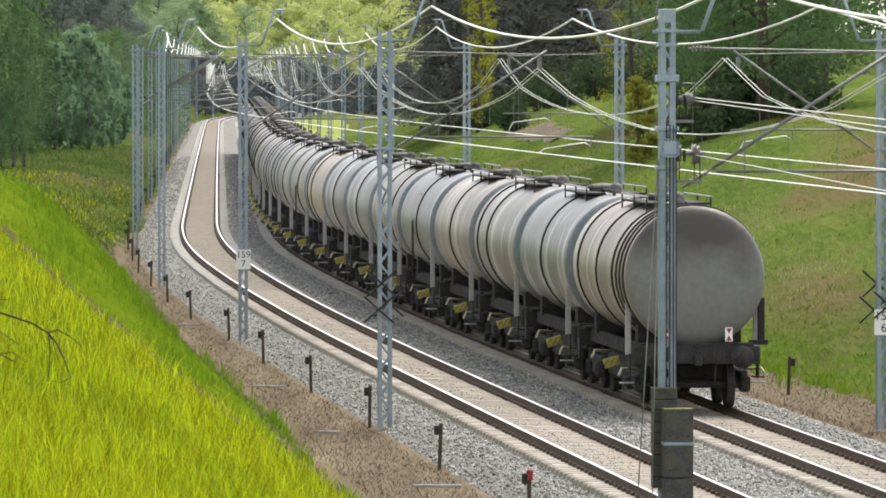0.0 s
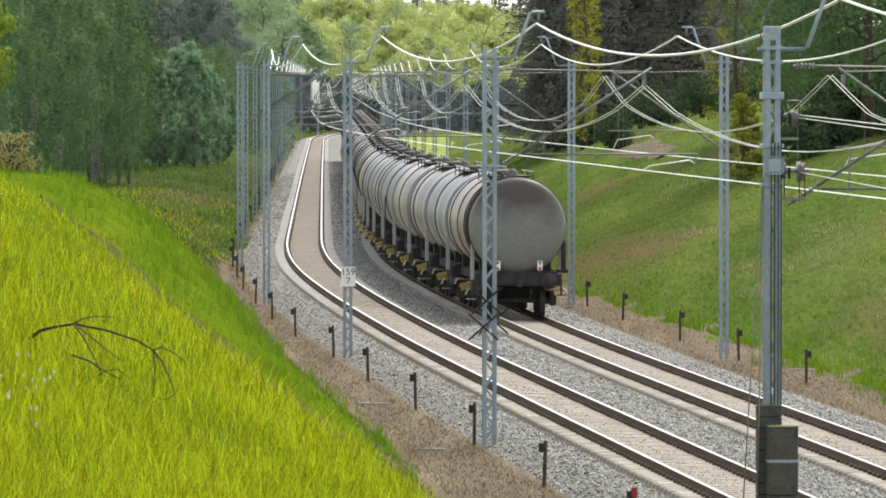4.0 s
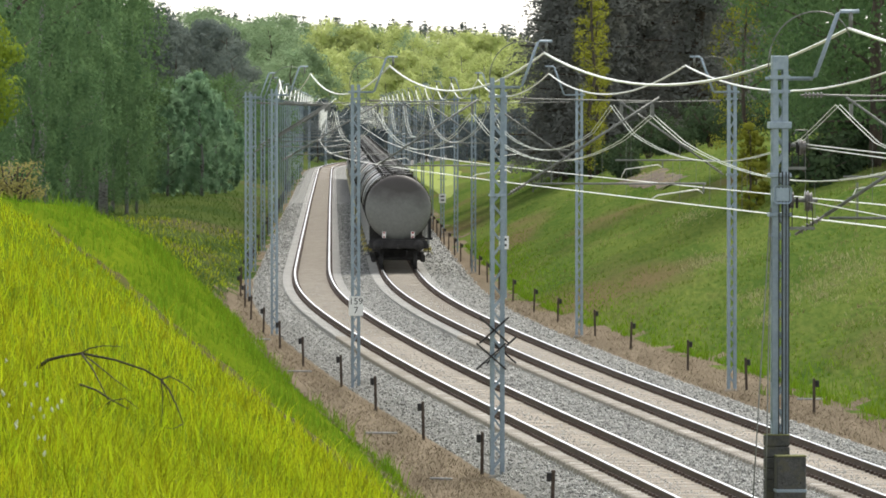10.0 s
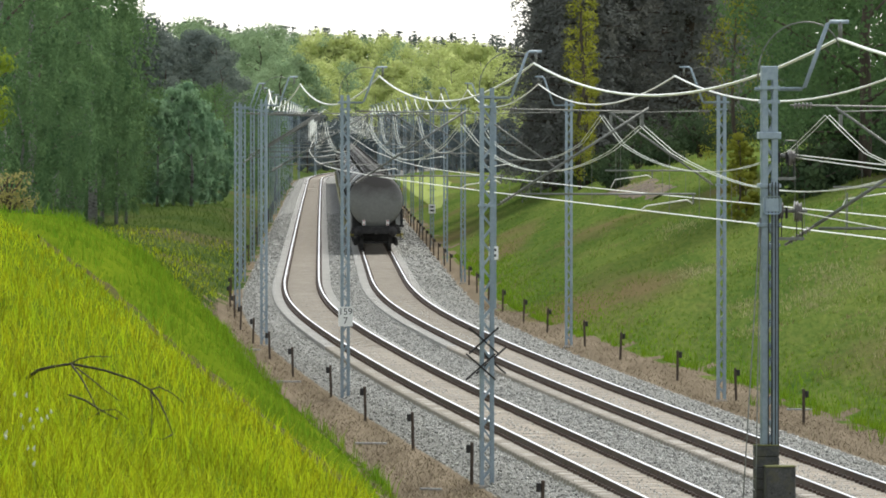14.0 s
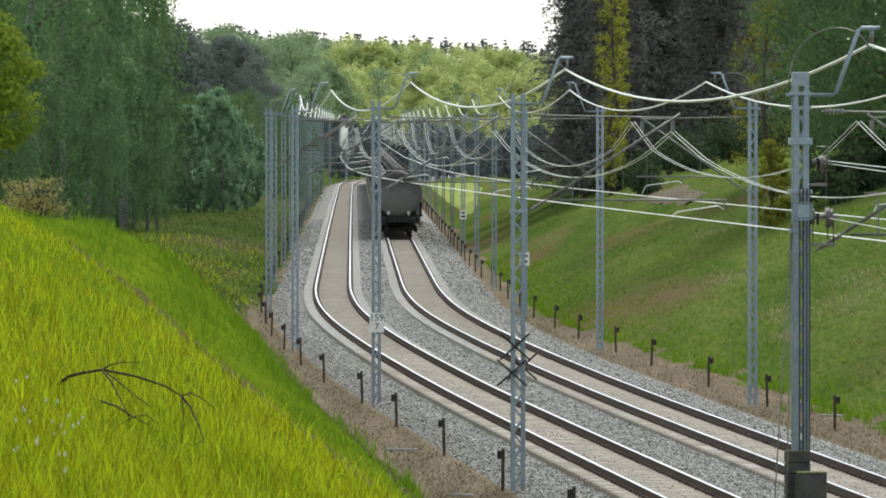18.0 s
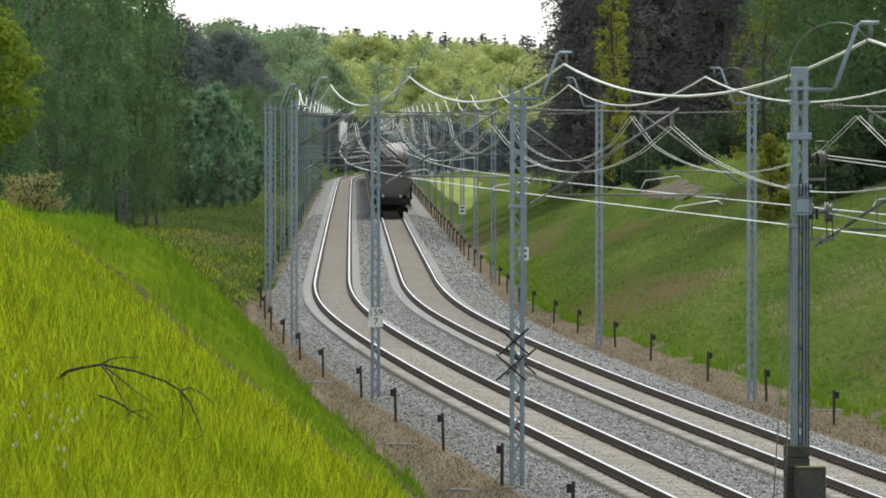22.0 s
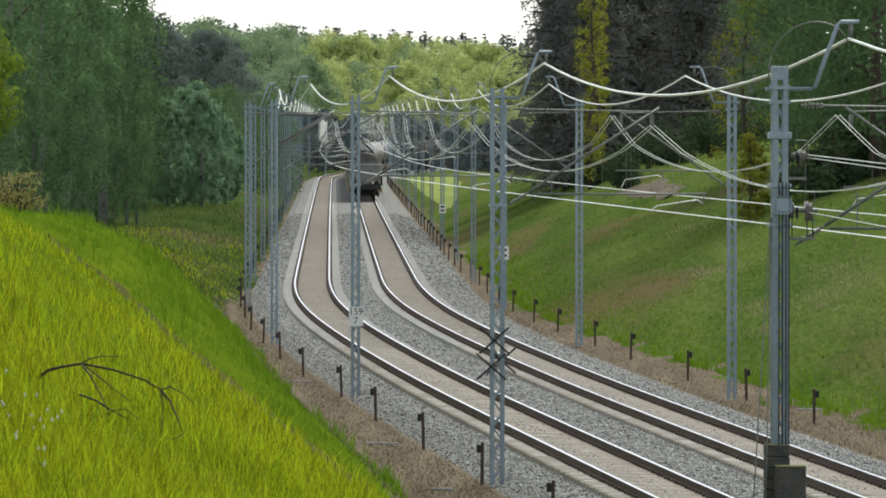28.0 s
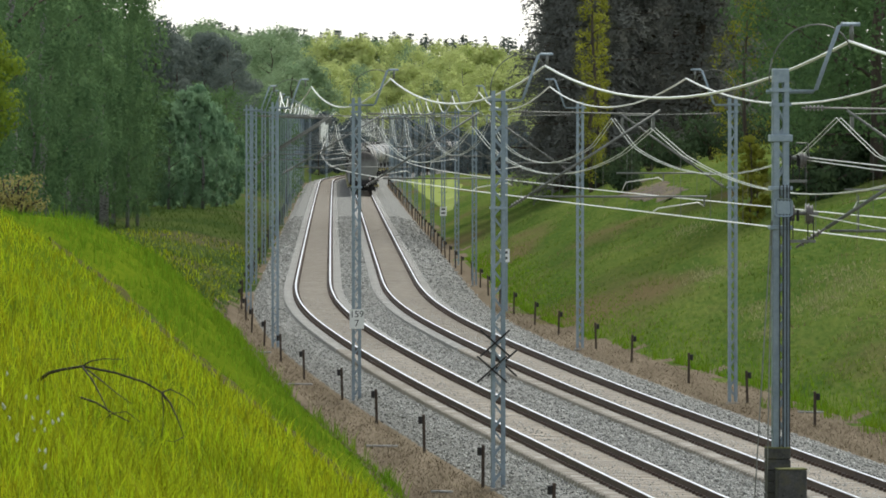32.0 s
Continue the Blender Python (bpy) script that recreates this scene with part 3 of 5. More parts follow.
def mast_parts(mast, near, reach, wire_x, left, w=.115):
    """A lattice mast with its bracket and cantilever; local x points to the track, z is above the rails."""
    top, low = 7.6, -.45
    for sx in (-1, 1):
        for sy in (-1, 1):
            bm = bmesh.new()
            add_box(bm, (sx * (w - .034), sy * w, (top + low) / 2), (.068, .008, top - low))
            add_box(bm, (sx * w, sy * (w - .028), (top + low) / 2), (.008, .056, top - low))
            part("chord", (bm, M_GALV), mast)
    def lace(sy, sx=None):
        out, z, flip = [], low + .1, 1
        while z + .27 < top - .2:
            if sx is None:
                out.append(((-flip * (w - .03), sy * (w - .012), z), (flip * (w - .03), sy * (w - .012), z + .27)))
            else:
                out.append(((sx * (w - .012), -flip * (w - .03), z), (sx * (w - .012), flip * (w - .03), z + .27)))
            z += .27
            flip = -flip
        return out
    faces = [lace(-1), lace(1), lace(0, -1), lace(0, 1)]
    for j, bars in enumerate(faces):
        if near and j == (0 if left else 1):
            for a, b in bars:
                part("lattice_brace", bar(a, b, .034, .03, M_GALV), mast)
        else:
            bm = bmesh.new()
            for a, b in bars:
                add_bar(bm, a, b, .034, .03)
            part("lattice", (bm, M_GALV), mast)
    part("foundation", box((0, 0, -.62), (.36, .36, .3), M_FOUND, bevel=.04), mast, "dirty concrete footing")
    for z in (7.42, 7.22, 5.22):
        part("clamp", box((0, 0, z), (2 * w + .06, 2 * w + .06, .05), M_GALV), mast)
    # bracket of the feeder cable
    part("bracket_arm", tube("bracket_arm", [(-.2, 0, 7.40), (.46, 0, 7.40), (.5, 0, 7.43), (.82, 0, 8.31), (.86, 0, 8.34), (1.12, 0, 8.34)], .032, M_GALV, 6), mast)
    part("cable_hanger", rod((1.0, 0, 8.34), (1.0, 0, 8.10), .03, M_TUBE), mast)
    if near:
        arc = [(-.16 + 1.16 * (1 - math.cos(a)) / 2, 0, 7.5 + .68 * math.sin(a) ** .8 + .3 * a / math.pi) for a in np.linspace(0, math.pi * .93, 16)]
        part("jumper_hoop", tube("jumper_hoop", arc, .011, M_TUBE, 5), mast, "thin curved jumper cable")
    # cantilever
    a, b = Vector((.22, 0, 5.22)), Vector((reach, 0, 7.2))
    d = (b - a).normalized()
    part("strut", rod(a + d * .5, b, .026, M_TUBE), mast, "dull sloping cantilever tube")
    bm = bmesh.new()
    add_rod(bm, a, a + d * .5, .018, sides=8)
    for q in range(6):
        add_rod(bm, a + d * (.09 + .06 * q), a + d * (.115 + .06 * q), .052, .03, sides=10)
    part("strut_insulator", (bm, M_INSUL), mast, "dark ribbed insulator")
    bm = bmesh.new()
    add_rod(bm, (.3, 0, 7.17), (.66, 0, 7.17), .014, sides=6)
    for q in range(5):
        add_rod(bm, (.36 + .055 * q, 0, 7.17), (.385 + .055 * q, 0, 7.17), .045, .028, sides=10)
    part("tie_insulator", (bm, M_INSUL), mast, "dark ribbed insulator")
    part("tie_rod", rod((.66, 0, 7.17), (reach - .05, 0, 7.12), .014, M_TUBE, sides=6), mast)
    part("wire_clamp", box((wire_x, 0, 6.93), (.07, .12, .28), M_TUBE), mast)
    z = 5.45 if left else 5.6
    end, hang = (wire_x + 1.1, wire_x + 1.05) if left else (wire_x + .15, wire_x - 1.1)
    part("registration_tube", rod((.7 if left else .3, 0, z), (end, 0, z), .02, M_TUBE), mast)
    part("drop_bracket", rod((hang, 0, z), (hang, 0, z - .2), .018, M_TUBE, sides=6), mast)
    part("steady_arm", tube("steady_arm", [(hang, 0, z - .2), (hang + (wire_x - hang) * .12, 0, z - .12), (hang + (wire_x - hang) * .9, 0, z - .24), (wire_x, 0, 5.14)], .014, M_WIRE, 5), mast)
    if left:
        part("hanger_rod", rod((1.1, 0, z), (1.1, 0, 5.95), .012, M_TUBE, sides=6), mast)


def text_mesh(text, size, mat):
    cu = bpy.data.curves.new("sign_text", "FONT")
    cu.body, cu.size, cu.align_x, cu.align_y, cu.extrude = text, size, "CENTER", "CENTER", 0.003
    tmp = new("sign_text", cu)
    me = bpy.data.meshes.new_from_object(tmp.evaluated_get(bpy.context.evaluated_depsgraph_get()))
    bpy.data.objects.remove(tmp)
    me.materials.clear()
    me.materials.append(mat)
    return me


def mast_sign(mast, left, lines, x=0.0):
    turn = pose(0, 0, 0, 90, 0, 0) if left else pose(0, 0, 0, 90, 0, 180)
    y = -.17 if left else .17
    s = part("distance_plate", box((x, y, 1.72), (.38, .012, .52), M_WHITE), mast, "white kilometre plate with black figures")
    for text, z in lines:
        if text:
            part("figures", text_mesh(text, .25, M_INK), s, m=Matrix.Translation((x, y + (-.009 if left else .009), z)) @ turn)
        else:
            part("lettering_bar", box((x, y + (-.009 if left else .009), z), (.22, .006, .1), M_INK), s)


def climb_guard(mast, away):
    for dx, sy, z in ((-.14, -.2, 1.69), (-.08, -.2, 2.22), (.1, .2, 1.8)):
        for flip in (-1, 1):
            part("guard_bar", bar((away * dx - .3 * flip, sy, z), (away * dx + .3 * flip, sy, z + .53), .056, .035, M_BLACK), mast, "black anti-climb bar")


MASTS = {}
templates = {}
for k in KS:
    for left in (True, False):
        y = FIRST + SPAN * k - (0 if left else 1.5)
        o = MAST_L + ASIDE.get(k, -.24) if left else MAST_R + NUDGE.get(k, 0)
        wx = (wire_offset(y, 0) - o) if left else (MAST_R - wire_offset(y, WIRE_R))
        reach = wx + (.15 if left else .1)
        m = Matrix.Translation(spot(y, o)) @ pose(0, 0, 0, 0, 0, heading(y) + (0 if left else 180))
        near = 0 <= k <= 3 and not (not left and k == 0)
        key = (left, near, y > 330)
        if key in templates and near is False:
            mast = copy_thing(templates[key], m)
        else:
            mast = thing("catenary_mast", "grey-blue galvanised lattice mast with overhead line bracket beside the track", "mast", group="catenary masts", m=m)
            mast_parts(mast, near, reach, wx, left, {0: .108, 1: .135}.get(k, .115) if left else .115)
            templates.setdefault(key, mast)
        MASTS[(k, left)] = mast
mast_sign(MASTS[(2, True)], True, [("159", 1.84), ("7", 1.6)])
mast_sign(MASTS[(1, False)], False, [("159", 1.84), ("6", 1.6)])
mast_sign(MASTS[(4, False)], False, [("", 1.84), ("", 1.62)])
mast_sign(MASTS[(7, False)], False, [("", 1.84), ("", 1.62)])
climb_guard(MASTS[(1, True)], 1)
climb_guard(MASTS[(1, False)], -1)
MASTS[(1, True)]["label"] = "grey-blue lattice mast with black anti-climb bars beside the track"
MASTS[(2, True)]["label"] = "grey-blue lattice mast carrying a white kilometre plate"
MASTS[(1, False)]["label"] = "grey-blue lattice mast with kilometre plate and anti-climb bars"


def tension_gear(mast):
    """Wheels, ropes and weights of the anchor mast."""
    mast["label"] = "stout grey-blue anchor mast with tensioning wheels and hanging weights"
    for sx in (-1, 1):
        part("stiffener", box((sx * .066, -.118, 3.4), (.078, .014, 7.6), M_GALV), mast)
    part("mast_head", box((0, 0, 7.62), (.225, .225, .2), M_GALV, bevel=.01), mast)
    for z in (6.75, 6.05, 5.5):
        part("collar", box((0, 0, z), (.31, .31, .1 if z > 6.1 else .06), M_GALV, bevel=.01), mast)
    part("gusset", box((.02, -.19, 5.78), (.26, .02, .26), M_GALV, bevel=.04), mast)
    for z, x1, zb in ((6.47, .36, 6.15), (5.7, .48, 5.31)):
        part("wheel_shaft", rod((.05, -.04, z), (x1 + .05, -.04, z), .028, M_TUBE), mast)
        part("cross_bar", box((.06 + x1 / 2, -.06, zb), (x1 - .1, .03, .04), M_TUBE), mast)
        for x in (.17, x1 - .1, x1 - .02):
            part("drop_rod", rod((x, -.06, zb - .03), (x, -.06, z), .008, M_BLACK, sides=5), mast)
        for x in (.13, .24):
            part("spring_clamp", box((x, -.05, z - .03), (.035, .06, .16), M_BLACK, bevel=.01), mast)
    part("wheel_bracket", tube("wheel_bracket", [(.2, -.05, 6.62), (.22, -.05, 6.68), (.38, -.05, 6.68), (.4, -.05, 6.4)], .012, M_TUBE, 5), mast)
    for z, x, r in ((6.44, .29, .12), (6.44, .34, .1), (5.7, .17, .12), (5.69, .38, .15), (5.68, .43, .14)):
        v, f = lathe([(-.03, .03), (-.03, r), (-.012, r * .85), (.012, r * .85), (.03, r), (.03, .03)], 20)
        part("tension_wheel", mesh_of("tension_wheel", [(a[1] * .7, a[0], a[2]) for a in v], f, M_INSUL, True), mast, "dark grooved wheel", m=Matrix.Translation((x, 0, z)))
    for x in (.02, .07, -.03, .11):
        part("weight_rope", rod((x, -.19, 2.3), (x, -.19, 6.1), .009, M_BLACK, sides=5), mast)
    for j in range(9):
        part("weight_block", box((-.05, -.1, 2.345 - j * .155), (.34, .26, .15), M_CONCRETE, bevel=.012), mast, "dark weight block" if j == 0 else "")
    for j, z in enumerate((2.14, 1.66, 1.18)):
        block = part("front_weight", box((.1, -.42, z - .235), (.41, .34, .468), M_CONCRETE, bevel=.014), mast, "dark weight block with a mossy top edge" if j == 0 else "")
        for x in (-.03, .23):
            part("bolt", rod((x, -.595, z - .36), (x, -.585, z - .36), .014, M_BLACK, sides=8), block)
    part("moss", box((.1, -.42, 2.147), (.42, .35, .02), M_MOSS, bevel=.006), mast, "pale moss along the block's top")
    part("moss", box((-.05, -.1, 2.428), (.35, .27, .018), M_MOSS, bevel=.006), mast, "pale moss along the block's top")
    part("weight_strap", box((.1, -.42, 1.665), (.425, .355, .045), M_GALV, bevel=.008), mast)
    for x0, x1 in ((-.14, -.56), (-.13, -.30)):
        part("guy_wire", tube("guy_wire", [(x0, -.12, 5.6), (x1, -.6, -.45)], .0095, M_TUBE, 5), mast, "thin grey guy wire")


tension_gear(MASTS[(0, True)])

# ---- wires ----
Y0, Y1 = FIRST + SPAN * KS[0], FIRST + SPAN * KS[-1]


def line_wire(name, label, o_of, z_of, r, mat, shift, copies=1, gap=0.0):
    ys = np.unique(np.concatenate([np.linspace(FIRST + SPAN * k + shift, FIRST + SPAN * (k + 1) + shift, 17 if k < 9 else 9) for k in KS[:-1]]))
    w = thing(name, label, "overhead wire", group=name + "s")
    for c in range(copies):
        pts = []
        for y in ys:
            x, yy = at(y, o_of(y) + (c - (copies - 1) / 2) * gap)
            pts.append((float(x), float(yy), z_of((y - FIRST - shift) % SPAN, y)))
        part("strand", tube("strand", pts, r, mat, 5), w)
    return w


def sag(d, top, mid):
    u = (d / SPAN - .5) * 2
    return mid + (top - mid) * u * u


def messenger_z(d, top):
    d = min(d, SPAN - d)
    if d < 5.6:
        return top + (6.33 - top) * d / 5.6
    u = (SPAN / 2 - d) / (SPAN / 2 - 5.6)
    return 5.74 + .59 * u * u


for left, o0, top in ((True, 0.0, 6.84), (False, WIRE_R, 7.05)):
    sh = 0 if left else -1.5
    line_wire("feeder_cable", "thick bright feeder cable sagging between the mast tops",
              lambda y, l=left: (MAST_L + 1.0) if l else (MAST_R - 1.0), lambda d, y: sag(d, 8.1, 7.38), .024, M_WIRE, sh)
    line_wire("messenger_wire", "pale twin messenger wire sagging from the cantilevers",
              lambda y, q=o0: wire_offset(y, q), lambda d, y, q=top: messenger_z(d, q), .0095, M_COPPER, sh, 2, .09)
    line_wire("contact_wire", "pale taut contact wire above the track",
              lambda y, q=o0: wire_offset(y, q), lambda d, y: 5.12, .0095, M_WIRE, sh, 2, .05)
    drops = thing("droppers", "thin droppers between messenger and contact wire", "dropper", kind="stuff")
    vs, fs = [], []
    for k in KS[:7]:
        for j in range(1, 9):
            d = j * SPAN / 9
            y = FIRST + SPAN * k + d + sh
            p = spot(y, wire_offset(y, o0), 5.12)
            v, f = sweep([p, p + Vector((0, 0, messenger_z(d, top) - 5.12))], .005, 3)
            fs += [tuple(q + len(vs) for q in t) for t in f]
            vs += v
    part("dropper_wires", mesh_of("dropper_wires", vs, fs, M_TUBE), drops)

for z0, z1, r in ((6.44, 5.75, .008), (6.48, 5.95, .008), (5.68, 4.95, .008)):
    aw = thing("anchor_wire", "pale wire running from the tensioning wheels of the anchor mast", "overhead wire", group="anchor wires")
    part("strand", tube("strand", [spot(FIRST, MAST_L + .42, z0), spot(82, -1.2, (z0 + z1) / 2 - .05), spot(58, .6, z1)], r, M_WIRE, 5), aw)

# ---- marker posts beside the ballast ----
bm = bmesh.new()
add_box(bm, (0, 0, .32), (.066, .066, 1.1), bevel=.01)
me_post = from_bm("post", bm, M_POST)
bm = bmesh.new()
add_box(bm, (0, 0, 0), (.085, .085, .17), bevel=.012)
me_head = from_bm("head", bm, M_BLACK)


def marker(y, o, side, red=False, tilt=0.0):
    p = thing("marker_post", "short dark marker post with a small box beside the ballast" if not red else "short dark marker post with a red top", "post", group="marker posts",
              m=Matrix.Translation(spot(y, o, -.5)) @ pose(0, 0, 0, tilt, tilt * .7, heading(y)))
    part("shaft", me_post, p)
    part("box", me_head, p, m=Matrix.Translation((-.08 * side, -.02, .74)))
    if red:
        part("red_cap", box((0, 0, .8), (.1, .1, .17), M_RED, bevel=.01), p, "red painted cap")


rng = random.Random(5)
for i in range(48):
    marker(120.7 + 15.85 * i, (-2.72 if i < 6 else -2.98) + rng.uniform(-.04, .04), 1, i == 0, rng.uniform(-3, 3))
    y = 166.5 + 15.2 * i + {4: 2.9, 5: 1.4, 6: 1.7}.get(i, 0)
    marker(y, float(np.interp(y, [182, 230, 245, 260, 274, 343, 370], [7.86, 7.81, 7.74, 7.63, 7.5, 7.43, 7.05])) + rng.uniform(-.04, .04), -1, False, rng.uniform(-3, 3))

# ---- pale sticks and weeds on the dirt strip ----
for y, o, turn, length in ((211, -3.35, 75, .8), (171, -3.5, 80, .75), (131, -3.25, 85, .85), (150, -3.7, 60, .5), (190, RIGHT + 5.0, 70, .7), (240, -3.3, 80, .6)):
    st = thing("stick", "bleached wooden stick lying on the dirt", "stick", group="sticks", m=Matrix.Translation(spot(y, o, -.46)) @ pose(0, 0, 0, 0, 90, turn + 90),
               data=from_bm("stick", *box((0, 0, 0), (.045, .07, length), M_LEG, bevel=.012)))

# ---- tank train ----
LENGTH, TANK_R, TANK_Z, WAGONS = 11.25, 1.42, 2.65, 38
SPEED, TAIL_Y = 17.24, 149.2


SPUN = []     # wheelsets that are seen to turn


def wagon_parts(w, last=False, ladders=False, straps=(.2,)):
    v, f = lathe([(-4.85, TANK_R), (-4.8, TANK_R), (4.8, TANK_R), (4.85, TANK_R)], 40)
    up = Matrix.Translation((0, 0, TANK_Z))
    tank = part("tank", mesh_of("tank", v, f, M_TANK, True), w, m=up)
    dome = [(-4.85 - .42 * math.cos(a), TANK_R * math.sin(a)) for a in np.linspace(0.0008, math.pi / 2, 10)]
    v, f = lathe(dome, 40)
    end = M_TANKEND if last else M_TANKEND_BLUE
    part("tank_end", mesh_of("tank_end", v, f, end, True), tank, "sooty grey domed end" if last else "blue-grey domed end")
    part("tank_end", mesh_of("tank_end", [(x, -y, z) for x, y, z in v], [t[::-1] for t in f], end, True), tank, "blue-grey domed end")
    for y in (-4.55, -3.95, -3.35, -2.6, .3, 3.8) if last else straps:
        v, f = lathe([(y - .07, TANK_R - .005), (y - .07, TANK_R + .03), (y + .07, TANK_R + .03), (y + .07, TANK_R - .005)], 40)
        part("strap", mesh_of("strap", v, f, M_BAND), tank, "thin dark strap")
    # top fittings
    part("manhole", mesh_of("manhole", *lathe_up([(0, .32), (.16, .32), (.16, .38), (.22, .38), (.24, .3), (.28, .02)], 20), M_LID, True), w, m=Matrix.Translation((0, .4, TANK_Z + 1.34)))
    part("valve_dome", mesh_of("valve_dome", *lathe_up([(0, .16), (.2, .16), (.26, .1), (.28, .02)], 14), M_LID, True), w, m=Matrix.Translation((.1, -1.2, TANK_Z + 1.36)))
    part("walkway", box((-.45, 0, TANK_Z + 1.42), (.42, 4.6, .04), M_BAND), w)
    part("walkway", box((.45, 0, TANK_Z + 1.42), (.42, 4.6, .04), M_BAND), w)
    for s in (-1, 1):
        for y in (-2.2, 0, 2.2):
            part("rail_post", rod((s * .66, y, TANK_Z + 1.2), (s * .66, y, TANK_Z + 1.56), .018, M_BAND, sides=6), w)
        part("hand_rail", rod((s * .66, -2.3, TANK_Z + 1.56), (s * .66, 2.3, TANK_Z + 1.56), .018, M_LEG, sides=6), w)
    part("top_pipe", tube("top_pipe", [(-.2, -3.6, TANK_Z + 1.36), (-.2, -3.5, TANK_Z + 1.5), (-.2, -1.5, TANK_Z + 1.5), (-.2, -1.4, TANK_Z + 1.38)], .035, M_BAND, 6), w)
    # ladder on both flanks
    for s in (-1, 1) if ladders else ():
        lad = part("ladder", tube("ladder", [(s * 1.42, .3, .9), (s * 1.44, .3, TANK_Z), (s * 1.2, .3, TANK_Z + .75), (s * .62, .3, TANK_Z + 1.3)], .016, M_BAND, 5), w)
        part("ladder_rail", tube("ladder_rail", [(s * 1.42, .7, .9), (s * 1.44, .7, TANK_Z), (s * 1.2, .7, TANK_Z + .75), (s * .62, .7, TANK_Z + 1.3)], .016, M_BAND, 5), lad)
        for j in range(7):
            part("rung", rod((s * 1.43, .3, 1.0 + j * .27), (s * 1.43, .7, 1.0 + j * .27), .011, M_BAND, sides=5), lad)
    # underframe
    for s in (-1, 1):
        part("sole_bar", box((s * .95, 0, 1.12), (.12, 10.4, .26), M_UNDER), w)
    part("centre_sill", box((0, 0, 1.08), (.4, 10.4, .34), M_UNDER), w)
    for s in (-1, 1):
        part("headstock", box((0, s * 5.2, 1.08), (2.55, .16, .36), M_UNDER, bevel=.02), w)
        part("end_platform", box((0, s * 5.02, 1.29), (2.3, .5, .05), M_UNDER), w)
        part("saddle", box((0, s * 3.75, 1.42), (2.1, .5, .42), M_UNDER), w)
        for q in (-1, 1):
            if s < 0:
                part("saddle_leg", box((q * 1.3, -4.4, 1.58), (.12, .05, 1.05), M_LEG, bevel=.01), w, "pale vertical support plate")
            buf = part("buffer", rod((q * .875, s * 5.25, 1.05), (q * .875, s * 5.56, 1.05), .11, M_UNDER, sides=12), w)
            part("buffer_head", rod((q * .875, s * 5.56, 1.05), (q * .875, s * 5.62, 1.05), .235, M_UNDER, sides=18), buf)
            part("step", box((q * 1.32, s * 4.65, .62), (.24, .34, .03), M_BAND), w)
            part("step_hanger", box((q * 1.3, s * 4.65, .85), (.03, .3, .46), M_BAND), w)
        part("coupling", box((0, s * 5.42, .98), (.14, .4, .22), M_UNDER, bevel=.03), w)
        part("brake_hose", tube("brake_hose", [(.35, s * 5.06, .95), (.38, s * 5.25, .8), (.34, s * 5.3, .55), (.25, s * 5.25, .5)], .03, M_UNDER, 6), w)
        # bogie
        bogie = part("bogie", box((0, s * 3.55, .68), (1.7, .42, .3), M_UNDER, bevel=.04), w)
        for q in (-1, 1):
            bm = bmesh.new()
            add_box(bm, (q * 1.02, s * 3.55, .66), (.14, 2.4, .2), bevel=.04)
            add_box(bm, (q * 1.02, s * 3.55, .5), (.16, .7, .3), bevel=.04)
            for a in (-.9, .9):
                add_box(bm, (q * 1.06, s * 3.55 + a, .47), (.22, .32, .34), bevel=.05)
            part("side_frame", (bm, M_UNDER), bogie)
        for a in (-.9, .9):
            bm = bmesh.new()
            add_rod(bm, (-.95, 0, 0), (.95, 0, 0), .075, sides=10)
            for q in (-1, 1):
                add_rod(bm, (q * .69, 0, 0), (q * .82, 0, 0), .46, sides=24)
                add_rod(bm, (q * .66, 0, 0), (q * .69, 0, 0), .485, sides=24)
            ws = part("wheelset", (bm, M_UNDER), bogie, m=Matrix.Translation((0, s * 3.55 + a, .46)))
            if last:
                SPUN.append((ws, s * 3.55 + a))
    part("outlet_valve", box((-.2, -.3, .95), (.5, .7, .5), M_UNDER, bevel=.08), w)
    part("brake_cylinder", rod((.4, 1.0, .85), (.4, 1.9, .85), .2, M_UNDER, sides=12), w)
    for s in (-1, 1):
        for y, z in ((-1.5, .80),):
            cover = part("yellow_cover", box((s * 1.3, y, z), (.34, .05, .2), M_YELLOW, pose(0, 0, 0, 0, s * 16, 0), .012), w, "worn yellow cover with black hazard stripes")
            for q in range(3):
                c = s * (1.3 + .11 * (q - 1))
                part("hazard_stripe", bar((c - .05, y - .03, z - .085), (c + .05, y - .03, z + .085), .04, .008, M_BLACK), cover)
        for y, z in ((-4.2, .62), (.7, .8)):
            part("pale_rod", tube("pale_rod", [(s * 1.0, y + .3, z + .12), (s * 1.42, y - .1, z + .16), (s * 1.5, y - .25, z + .02)], .03, M_STRAWPAINT, 5), w, "pale bent rod")
        part("pale_step", box((s * 1.34, -4.5, .5), (.28, .2, .03), M_LEG), w, "pale step tread")
        # brake gear as one bulky block, added to darken the shaded gap between bogies
        part("brake_gear_fill", box((s * .72, 0, .66), (.42, 4.9, .62), M_UNDER, bevel=.08), w)
        part("air_tank", rod((s * .45, -2.4, .82), (s * .45, -1.2, .82), .19, M_UNDER, sides=14), w)
